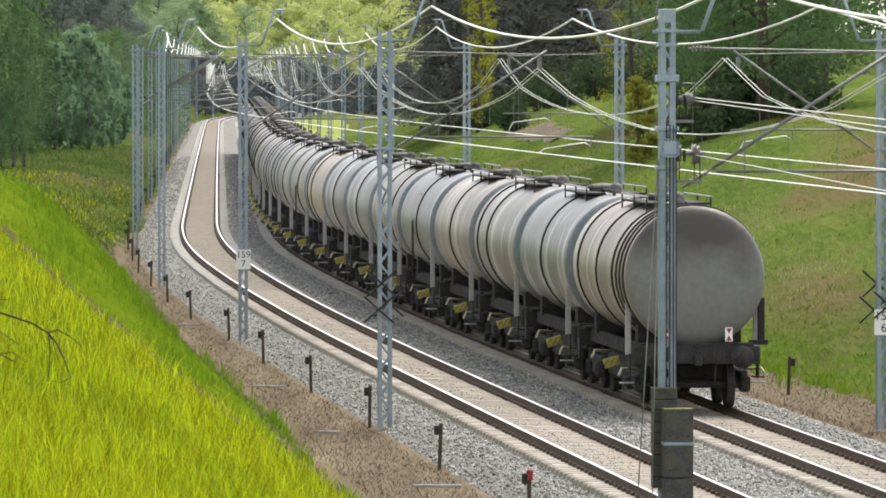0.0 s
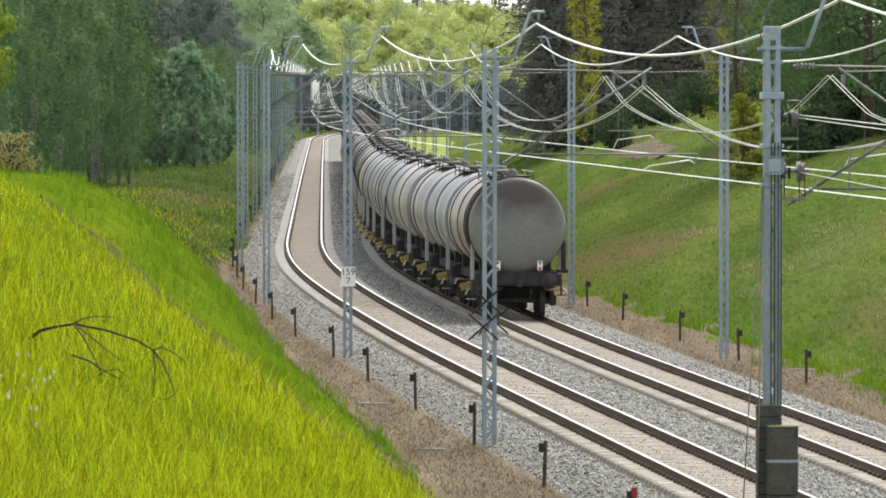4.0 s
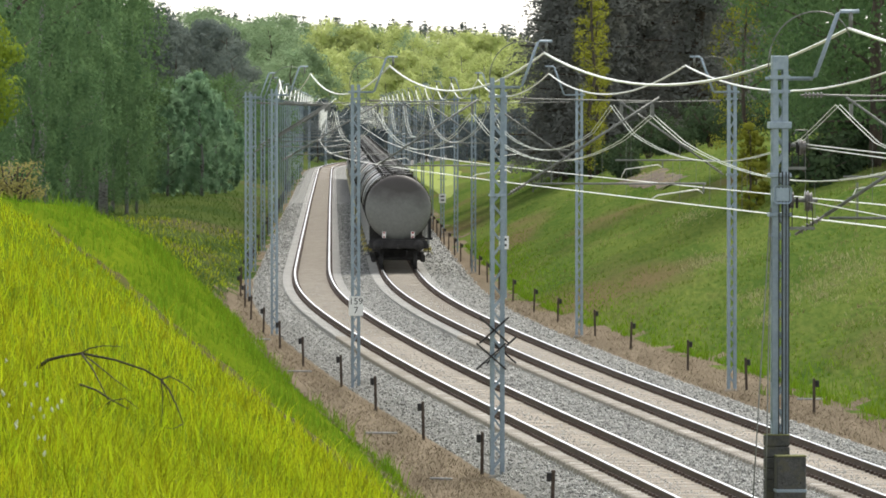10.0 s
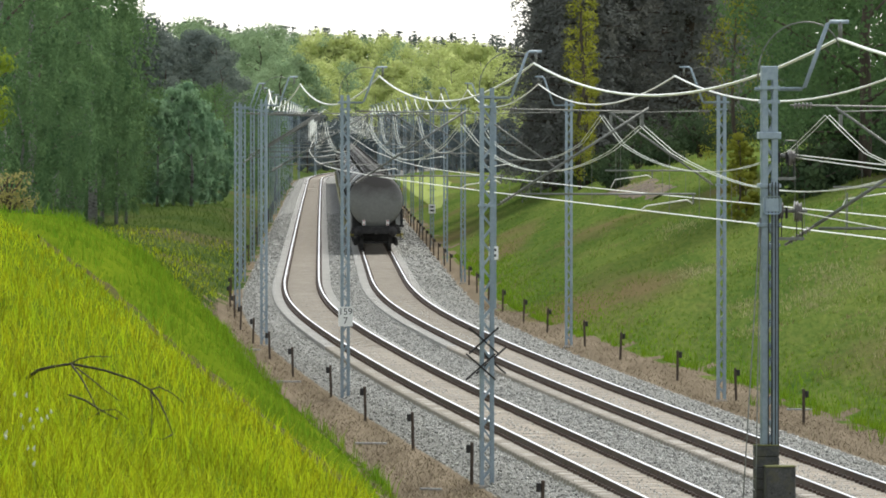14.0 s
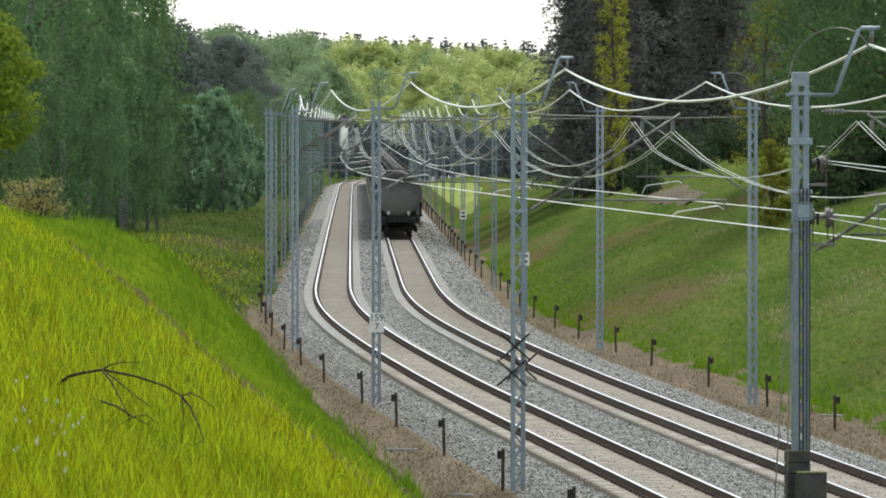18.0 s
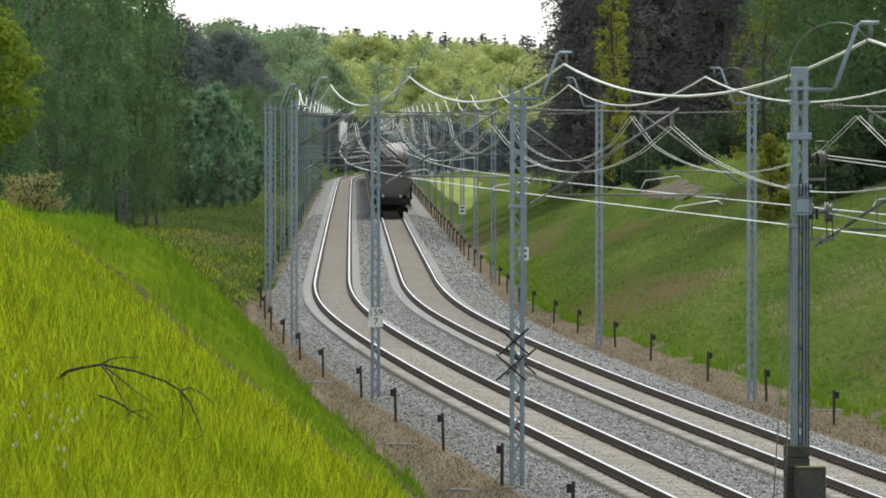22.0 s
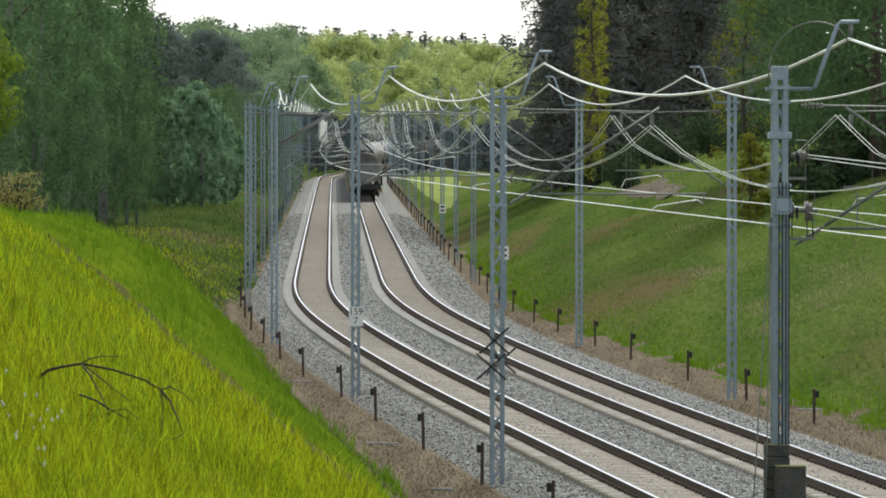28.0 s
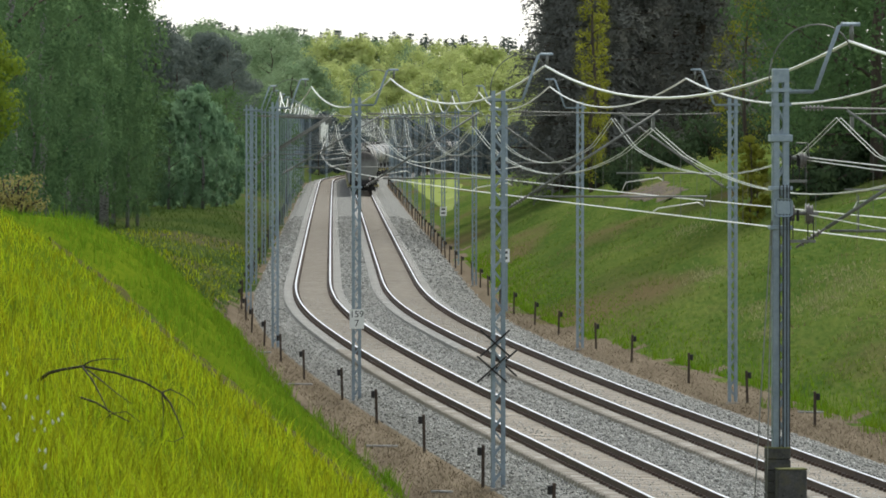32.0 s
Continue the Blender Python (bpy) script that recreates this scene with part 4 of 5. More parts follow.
    if last:
        part("end_post", box((1.36, -4.75, 1.75), (.14, .12, .95), M_BLACK, bevel=.02), w)
        part("end_bracket", box((1.3, -4.8, 1.32), (.38, .12, .1), M_BLACK), w)
        for x in (-.62, .62):
            plate = part("tail_plate", box((x, -5.41, 1.5), (.15, .012, .28), M_WHITE, bevel=.003), w, "white reflective tail plate with red triangles")
            for s in (-1, 1):
                me = mesh_of("red_triangle", [(x - .06, -5.418, 1.5 + s * .125), (x + .06, -5.418, 1.5 + s * .125), (x, -5.418, 1.5 + s * .015),
                                              (x - .06, -5.414, 1.5 + s * .125), (x + .06, -5.414, 1.5 + s * .125), (x, -5.414, 1.5 + s * .015)],
                             [(0, 1, 2), (5, 4, 3), (0, 3, 4, 1), (1, 4, 5, 2), (2, 5, 3, 0)], M_RED)
                part("red_triangle", me, plate)
            part("plate_stalk", box((x, -5.405, 1.3), (.03, .02, .16), M_UNDER), plate)


def lathe_up(profile, seg):
    """A body turned round the z axis; profile: (z, radius)."""
    v, f = lathe(profile, seg)
    return [(x, z, y) for x, y, z in v], [t[::-1] for t in f]


tank_wagon = thing("tank_wagon", "last grey tank wagon with sooty domed end and tail plates", "tank wagon", group="tank wagons")
wagon_parts(tank_wagon, True)
TRAIN = [tank_wagon]
KINDS = []
for label, ladders, straps in (("dusty grey tank wagon with one dark strap, in the train", False, (.2,)),
                               ("grey tank wagon with two dark straps, coupled in the train", False, (-2.9, .9)),
                               ("stained grey tank wagon with dark straps, coupled in the train", False, (1.6, 3.9)),
                               ("dusty beige-grey tank wagon with a flank ladder, in the train", True, (-.6,))):
    w = thing("tank_wagon", label, "tank wagon", group="tank wagons")
    wagon_parts(w, ladders=ladders, straps=straps)
    KINDS.append(w)
ORDER = [0, 2, 0, 3, 1, 0, 0, 2, 3, 0, 1, 1, 0, 2, 0, 3, 2, 0, 1]      # the kinds, from the last wagon forwards, and over again
used = set()
for i in range(1, WAGONS):
    k = ORDER[(i - 1) % len(ORDER)]
    TRAIN.append(copy_thing(KINDS[k], pose(0, 0, 0)) if k in used else KINDS[k])
    used.add(k)

RX, RY = at(PY, RIGHT - .06)
RL = np.concatenate([[0], np.cumsum(np.hypot(np.diff(RX), np.diff(RY)))])


def on_right_track(s):
    x, y = np.interp(s, RL, RX), np.interp(s, RL, RY)
    a, b = (np.interp(s - 4, RL, RX), np.interp(s - 4, RL, RY)), (np.interp(s + 4, RL, RX), np.interp(s + 4, RL, RY))
    return pose(float(x), float(y), 0, 0, 0, -math.degrees(math.atan2(b[0] - a[0], b[1] - a[1])))


TAIL_S = float(np.interp(TAIL_Y, RY, RL))


def motions():
    for i, w in enumerate(TRAIN):
        walk(w, [(t, on_right_track(TAIL_S + 5.75 + LENGTH * i + SPEED * t)) for t in range(33)])
    turn = math.degrees(SPEED / FPS / .46)
    for ws, y in SPUN:
        walk(ws, [(i / FPS, pose(0, y, .46, -(turn * i) % 360)) for i in range(32 * FPS + 1)])

# ---- grass ----
def grass(name, label, y, o, h, width, mat, seed, lean=0.5, simple=False):
    r = np.random.RandomState(seed)
    n = len(y)
    x, yy = at(y, o)
    z = ground_z(y, o) - .02
    p = np.stack([x, yy, z], 1)
    a = r.uniform(0, 6.283, n)
    side = np.stack([np.cos(a), np.sin(a), np.zeros(n)], 1)
    b = r.uniform(0, 6.283, n)
    bend = np.stack([np.cos(b), np.sin(b), np.zeros(n)], 1) * (h * lean * r.uniform(.2, 1.0, n))[:, None]
    up = np.array([0, 0, 1.0])
    w = (width * r.uniform(.6, 1.3, n))[:, None]
    hh = h[:, None]
    v = np.stack([p - side * w, p + side * w, p + up * hh * .6 + bend * .35 - side * w * .7, p + up * hh * .6 + bend * .35 + side * w * .7, p + up * hh + bend], 1).reshape(-1, 3)
    me = bpy.data.meshes.new(name)
    if simple:
        v = np.stack([p - side * w, p + side * w, p + up * hh + bend], 1).reshape(-1, 3)
        me.vertices.add(n * 3)
        me.vertices.foreach_set("co", v.astype(np.float32).ravel())
        me.loops.add(n * 3)
        me.loops.foreach_set("vertex_index", np.arange(n * 3, dtype=np.int32))
        me.polygons.add(n)
        me.polygons.foreach_set("loop_start", (np.arange(n) * 3).astype(np.int32))
        me.update(calc_edges=True)
        me.materials.append(mat)
        tagged(new(name, me), label, "grass", kind="stuff")
        return
    me.vertices.add(n * 5)
    me.vertices.foreach_set("co", v.astype(np.float32).ravel())
    k = np.arange(n)[:, None] * 5
    loops = (k + np.array([[0, 1, 3, 0, 3, 2, 2, 3, 4]])).ravel()
    me.loops.add(n * 9)
    me.loops.foreach_set("vertex_index", loops.astype(np.int32))
    me.polygons.add(n * 3)
    me.polygons.foreach_set("loop_start", (np.arange(n * 3) * 3).astype(np.int32))
    me.update(calc_edges=True)
    me.materials.append(mat)
    tagged(new(name, me), label, "grass", kind="stuff")


def meadow():
    r = np.random.RandomState(11)
    n = 200000
    y = 30 / (1 - r.uniform(0, 1, n) * (1 - 30 / 420.))
    x = -.075 * y + r.uniform(0, 1, n) * (np.interp(y, PY, PX) + toe_left(y) + .5 + .075 * y)
    o = (x - np.interp(y, PY, PX))
    keep = o < grass_left(y) + .45 * wave(o * 0, y, 9, 7.0) + .1
    lip = y - np.interp(o, [-14, -11.3, -9.3, -6.9, -5.0], [174, 158.5, 147.7, 132.5, 122])
    keep &= (lip < -4.4 + 1.2 * wave(o, y, 27, 2.5)) | (y > 262)
    y, o = y[keep], o[keep]
    tuft = np.clip(1 + .7 * wave(o, y, 21, .9) + .35 * wave(o, y, 22, 4), .35, 2.2)
    grass("meadow_grass", "tall sunlit yellow-green meadow grass on the near bank", y, o, .215 * tuft * r.uniform(.6, 1.4, len(y)) * np.interp(y, [30, 120, 150, 420], [1.2, 1.4, .6, .8]), .0045 + .00004 * y, M_BLADE, 12, .75)


def bank():
    r = np.random.RandomState(13)
    n = 16000
    y = 140 + 260 * r.uniform(0, 1, n) ** 1.3
    o = toe_right(y) - .2 + 2.6 * r.uniform(0, 1, n) ** 2.2
    keep = o > toe_right(y) - .2 + .45 * wave(o * 0, y, 9, 7.0)
    y, o = y[keep], o[keep]
    tuft = np.clip(1 + .2 * wave(o, y, 31, 2.0) + .2 * wave(o, y, 32, 7), .5, 1.6)
    grass("bank_grass", "patchy green grass on the far cutting slope", y, o, .16 * tuft * r.uniform(.4, 1.4, len(y)) * np.interp(o - toe_right(y), [0, 1, 2.4], [1.3, .8, .3]), .014 + .00004 * y, M_BLADE_FOOT, 14, .5, True)


def slope_grass():
    """Short uneven tufts, green and straw-coloured, over the far cutting slope."""
    r = np.random.RandomState(15)
    n = 60000
    y = 150 / (1 - r.uniform(0, 1, n) * (1 - 150 / 430.))
    o = toe_right(y) + .8 + 13 * r.uniform(0, 1, n)
    patchy = .6 * wave(o, y * .35, 35, 3.0) + .6 * wave(o, y * .3, 36, 1.1)
    dry = wave(o, y * .3, 37, 4.0) + r.normal(0, .4, n)
    for name, label, keep, mat, seed in (("slope_grass", "short uneven green grass on the far slope", (patchy > .05) & (dry < .55), M_BLADE_SLOPE, 38),
                                         ("dry_grass", "patches of dry straw-coloured grass on the far slope", (patchy > .1) & (dry > .65), M_BLADE_DRY, 39)):
        yy, oo = y[keep], o[keep]
        grass(name, label, yy, oo, .13 * r.uniform(.5, 1.5, len(yy)) * np.clip(.7 + .5 * patchy[keep], .5, 1.6), np.full(len(yy), .02), mat, seed, .8, True)


def clearing():
    r = np.random.RandomState(17)
    n = 20000
    y = 250 + 330 * r.uniform(0, 1, n)
    o = grass_left(y) - 26 * r.uniform(0, 1, n) ** 1.3
    tuft = np.clip(1 + .5 * wave(o, y, 23, 6), .4, 2)
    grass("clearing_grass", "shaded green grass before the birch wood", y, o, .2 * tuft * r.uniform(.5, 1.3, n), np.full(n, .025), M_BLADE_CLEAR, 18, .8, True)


def foot_grass():
    """Tall green tufts between the furrow and the dirt strip."""
    r = np.random.RandomState(29)
    n = 46000
    y = 112 + 150 * r.uniform(0, 1, n) ** 1.2
    o = grass_left(y) + .15 - 12 * r.uniform(0, 1, n) ** 1.5
    lip = y - np.interp(o, [-14, -11.3, -9.3, -6.9, -5.0], [174, 158.5, 147.7, 132.5, 122])
    tuft = np.clip(.6 + .6 * wave(o, y, 24, 1.6) + .4 * wave(o, y, 25, 5), .2, 1.6) ** 1.4
    keep = (lip > -.8 + .8 * wave(o, y, 28, 2.0)) & (o < grass_left(y) + .1 + .4 * wave(o * 0, y, 9, 7.0) + .25 * wave(o, y, 26, 1.5))
    y, o, tuft, lip = y[keep], o[keep], tuft[keep], lip[keep]
    grass("foot_grass", "tall soft green grass at the foot of the near bank", y, o, .24 * tuft * r.uniform(.5, 1.3, len(y)) * np.interp(lip, [-2, 3], [.35, 1]) * np.interp(grass_left(y) - o, [-.3, .1, 1.4], [.9, .45, 1]), np.full(len(y), .013), M_BLADE_FOOT, 30, .5)


def straw():
    r = np.random.RandomState(33)
    n = 42000
    y = 104 / (1 - r.uniform(0, 1, n) * (1 - 104 / 300.))
    left = r.uniform(0, 1, n) < .6
    o = np.where(left, grass_left(y) + r.uniform(-.1, 1, n) * (-2.7 - grass_left(y)), RIGHT + 3.2 + r.uniform(0, 1.05, n) * (toe_right(y) - RIGHT - 3.2))
    grass("straw_litter", "brown dry straw and chips littering the dirt strips", y, o, r.uniform(.055, .11, n), np.full(n, .013), M_STRAW, 34, 1.2, True)


def weeds():
    r = np.random.RandomState(19)
    ys, os_ = [], []
    for i in range(60):
        n = r.randint(8, 40)
        y = 110 + 150 * r.uniform()
        ys.append(r.normal(y, .5, n))
        os_.append((float(grass_left(y)) + abs(r.normal(0, .35))) + r.normal(0, .08, n) if i % 2 else (float(toe_right(y)) - abs(r.normal(.1, .5))) + r.normal(0, .08, n))
    y, o = np.concatenate(ys), np.concatenate(os_)
    grass("weeds", "tall green weeds at the edge of the dirt", y, o, r.uniform(.15, .5, len(y)), np.full(len(y), .012), M_BLADE_FOOT, 20, .5)


meadow()
bank()
slope_grass()
clearing()
foot_grass()
straw()
weeds()

# ---- fallen dry branch in the near grass ----
def dry_branch():
    """A forked dead twig lying over the grass: limbs are (start, bends..., end) in its own plane."""
    foot = Vector((-4.92, 101.65, 3.6))
    b = thing("dry_branch", "dead brown forked branch arching over the meadow grass", "branch", m=Matrix.Translation(foot))
    limbs = [("stem", .013, [(-.27, .06, -.07), (-.2, 0, -.02), (-.12, 0, .0), (0, 0, .02), (.2, .02, -.02), (.38, .03, -.08), (.48, .02, -.14)]),
             ("twig", .006, [(0, 0, .02), (.05, .01, .05), (.13, .02, .065), (.24, .03, .06)]),
             ("twig", .007, [(0, 0, .02), (.07, -.04, -.06), (.14, -.08, -.18), (.19, -.1, -.28)]),
             ("twig", .005, [(.03, 0, .0), (.13, -.03, -.07), (.22, -.05, -.14), (.31, -.06, -.2)]),
             ("twig", .007, [(.48, .02, -.14), (.53, 0, -.2), (.58, -.02, -.3), (.62, -.04, -.4)]),
             ("twig", .005, [(.48, .02, -.14), (.49, 0, -.22), (.49, -.02, -.34), (.48, -.03, -.42)]),
             ("twig", .004, [(.48, .02, -.14), (.51, .01, -.2), (.54, 0, -.3)]),
             ("twig", .006, [(.48, .02, -.14), (.53, .04, -.12), (.61, .05, -.16), (.68, .06, -.22)]),
             ("twig", .004, [(.62, -.04, -.4), (.56, -.05, -.43), (.5, -.05, -.42)]),
             ("twig", .008, [(.0, -.06, -.16), (.1, -.08, -.19), (.2, -.1, -.25), (.3, -.11, -.3)]),
             ("twig", .005, [(.12, -.1, -.3), (.2, -.1, -.25), (.28, -.1, -.24), (.36, -.1, -.3)])]
    for name, r, pts in limbs:
        part(name, tube(name, [(2.26 * q[0], 2.26 * q[1] * (3.5 if q[1] < 0 else 1), 2.26 * q[2]) for q in pts], [2.1 * r * (1 - .55 * i / (len(pts) - 1)) for i in range(len(pts))], M_DRY, 6), b)


dry_branch()

# ---- bright field beyond the bank ----
def far_field():
    """Opens past the end of the right bank; its outer edge runs away from the line."""
    ys, us = np.arange(560, 900, 10.0), np.linspace(0, 1, 14)
    yy, uu = np.meshgrid(ys, us, indexing="ij")
    inner = RIGHT + 5.6
    outer = np.maximum(.9 + .0035 * (yy - 560) - np.interp(yy, PY, PX) + .5 * wave(yy, yy * 0, 43, 60), inner + .5)
    oo = inner + (outer - inner) * uu
    x, y = at(yy, oo)
    n = len(us)
    v = np.stack([x, y, ground_z(yy, oo) + .06 + .03 * wave(oo, yy, 41, 20)], -1).reshape(-1, 3)
    f = [(i * n + k, i * n + k + 1, (i + 1) * n + k + 1, (i + 1) * n + k) for i in range(len(ys) - 1) for k in range(n - 1)]
    tagged(new("field", mesh_of("field", v.tolist(), f, M_FIELD, True)), "sunlit yellow-green meadow beyond the cutting", "field", kind="structure")


far_field()

# ---- bare earth and pale flower patches on the far slope ----
def patch(name, label, y0, y1, o0, o1, mat, lift):
    ys, os_ = np.linspace(y0, y1, 26), np.linspace(o0, o1, 18)
    yy, oo = np.meshgrid(ys, os_, indexing="ij")
    u, v = (yy - y0) / (y1 - y0) * 2 - 1, (oo - o0) / (o1 - o0) * 2 - 1
    x, y = at(yy, oo)
    inside = 1 - np.hypot(u, v) + .35 * wave(oo * 6, yy, 51, (y1 - y0) * .35)
    z = ground_z(yy, oo) + np.clip(inside * .25, -.1, lift)
    n = len(os_)
    p = np.stack([x, y, z], -1).reshape(-1, 3)
    f = [(i * n + k, i * n + k + 1, (i + 1) * n + k + 1, (i + 1) * n + k) for i in range(len(ys) - 1) for k in range(n - 1)]
    tagged(new(name, mesh_of(name, p.tolist(), f, mat, True)), label, "soil", kind="structure")


patch("bare_earth", "bare reddish-brown earth on the slope", 352, 410, 16.1, 18.3, M_EARTH, .05)


def pale_tufts():
    r = np.random.RandomState(61)
    ys, os_ = [], []
    for y, o, n, s in ((228, 13.4, 420, .6), (232, 14.7, 700, .9), (236, 12.4, 300, .5), (262, 13.2, 400, .8), (225, 11.5, 200, .35), (300, 15, 300, .9), (205, 13.8, 500, 1.0), (196, 12.2, 260, .6)):
        ys.append(r.normal(y, s * 5, n))
        os_.append(r.normal(o, s * .6, n))
    y, o = np.concatenate(ys), np.concatenate(os_)
    grass("pale_flowers", "pale seed heads scattered over the far slope", y, o, r.uniform(.09, .18, len(y)), np.full(len(y), .02), M_PALE, 62, .9, True)


pale_tufts()


def seed_heads():
    """Pale flowering stalks that stand over the near grass, thickest at the crest."""
    r = np.random.RandomState(63)
    n = 150
    y = r.uniform(72, 90, n)
    x = y * (-.0595 + .010 * r.uniform(0, 1, n) ** 1.5)
    o = x - np.interp(y, PY, PX)
    z = ground_z(y, o)
    vs, fs, ix = [], [], []
    for k in range(n):
        h = r.uniform(.22, .42)
        foot = np.array([x[k], y[k], z[k] - .02])
        tip = foot + [r.normal(0, .06), r.normal(0, .06), h]
        v, f = sweep([foot, (foot + tip) / 2 + [.01, 0, .01], tip], .003, 3)
        fs += [tuple(q + len(vs) for q in t) for t in f]
        vs += v
        ix += [0] * len(f)
        if r.uniform() < .13:
            v, f = sweep([tip, tip + [r.normal(0, .01), 0, .025], tip + [r.normal(0, .015), 0, .06]], [.006, .018, .004], 4)
            fs += [tuple(q + len(vs) for q in t) for t in f]
            vs += v
            ix += [1] * len(f)
    tagged(new("seed_heads", mesh_of("seed_heads", vs, fs, [M_BLADE, M_BLOOM], index=ix)), "thin stalks with small white flower heads over the near grass", "flowers", kind="stuff")


seed_heads()


def furrow():
    """A trodden bare furrow that runs down the near bank."""
    os_ = np.linspace(-11.4, -5.2, 60)
    yl = np.interp(os_, [-14, -11.3, -9.3, -6.9, -5.0], [174, 158.5, 147.7, 132.5, 122])
    rows = [-5.4, -4.2, -1.5, -.6]
    v = []
    for k, u in enumerate(rows):
        y = yl + u + .4 * wave(os_, os_ * 0, 71 + k, 1.5)
        x, yy = at(y, os_)
        v.append(np.stack([x, yy, ground_z(y, os_) + (.055 if k in (1, 2) else -.04)], 1))
    v = np.concatenate(v)
    n = len(os_)
    f = [(r * n + i, r * n + i + 1, (r + 1) * n + i + 1, (r + 1) * n + i) for r in range(3) for i in range(n - 1)]
    tagged(new("furrow", mesh_of("furrow", v.tolist(), f, M_FURROW, True)), "dark trodden furrow down the grassy bank", "path", kind="structure")


furrow()

# ---- trees ----
def leaf_mesh(name, centres, spread, count, size, mat, seed, droop=0.0, flat=0.6, bough=False):
    """Leaf cards on the outside of the clumps round the centres, each turned outward from its clump.
    droop: hanging strands; bough: flat sprays from the stem out to each centre."""
    r = np.random.RandomState(seed)
    n = len(centres) * count
    c = np.repeat(np.array(centres), count, 0)
    out = r.normal(0, 1, (n, 3))
    out /= np.linalg.norm(out, axis=1)[:, None]
    axis = c * [1, 1, 0]
    axis = axis / (np.linalg.norm(axis, axis=1)[:, None] + 1e-6)
    if bough:
        u = r.uniform(.12, 1.12, n) ** .8
        across = np.stack([-axis[:, 1], axis[:, 0], np.zeros(n)], 1)
        reach = np.linalg.norm(c[:, :2], axis=1)
        p = c * np.stack([u, u, np.ones(n)], 1)
        p += across * (r.normal(0, 1, n) * (spread * (1.25 - u) + .08))[:, None]
        p[:, 2] += reach * (.42 * (1 - u) - .22 * u * u) + r.normal(0, spread * .22, n)
        face = axis * .55 + np.array([0, 0, .75]) + out * .5
    elif droop:
        strand = np.arange(n) // 14 * 14
        off = out[strand] * spread * np.array([1, 1, flat]) * r.uniform(.55, 1.15, n)[strand][:, None]
        p = c + off + r.normal(0, .07, (n, 3))
        p[:, 2] -= (np.arange(n) % 14) * droop * r.uniform(.04, .11, n)[strand]
        face = axis * .5 + out[strand] * .8 + out * .25 + np.array([0, 0, .25])
    else:
        p = c + out * spread * 1.5 * np.array([1, 1, flat]) * r.uniform(.55, 1.1, n)[:, None]
        face = out * .9 + axis * .35 + r.normal(0, .2, (n, 3)) + np.array([0, 0, .2])
    face /= np.linalg.norm(face, axis=1)[:, None]
    a = np.cross(face, r.normal(0, 1, (n, 3)))
    a /= np.linalg.norm(a, axis=1)[:, None]
    b = np.cross(face, a)
    s = (size * r.uniform(.5, 1.4, n))[:, None]
    v = np.stack([p - a * s, p - b * s * .6, p + a * s, p + b * s * .6], 1).reshape(-1, 3)
    me = bpy.data.meshes.new(name)
    me.vertices.add(n * 4)
    me.vertices.foreach_set("co", v.astype(np.float32).ravel())
    me.loops.add(n * 4)
    me.loops.foreach_set("vertex_index", np.arange(n * 4, dtype=np.int32))
    me.polygons.add(n)
    me.polygons.foreach_set("loop_start", (np.arange(n) * 4).astype(np.int32))
    me.update(calc_edges=True)
    me.materials.append(mat)
    return me


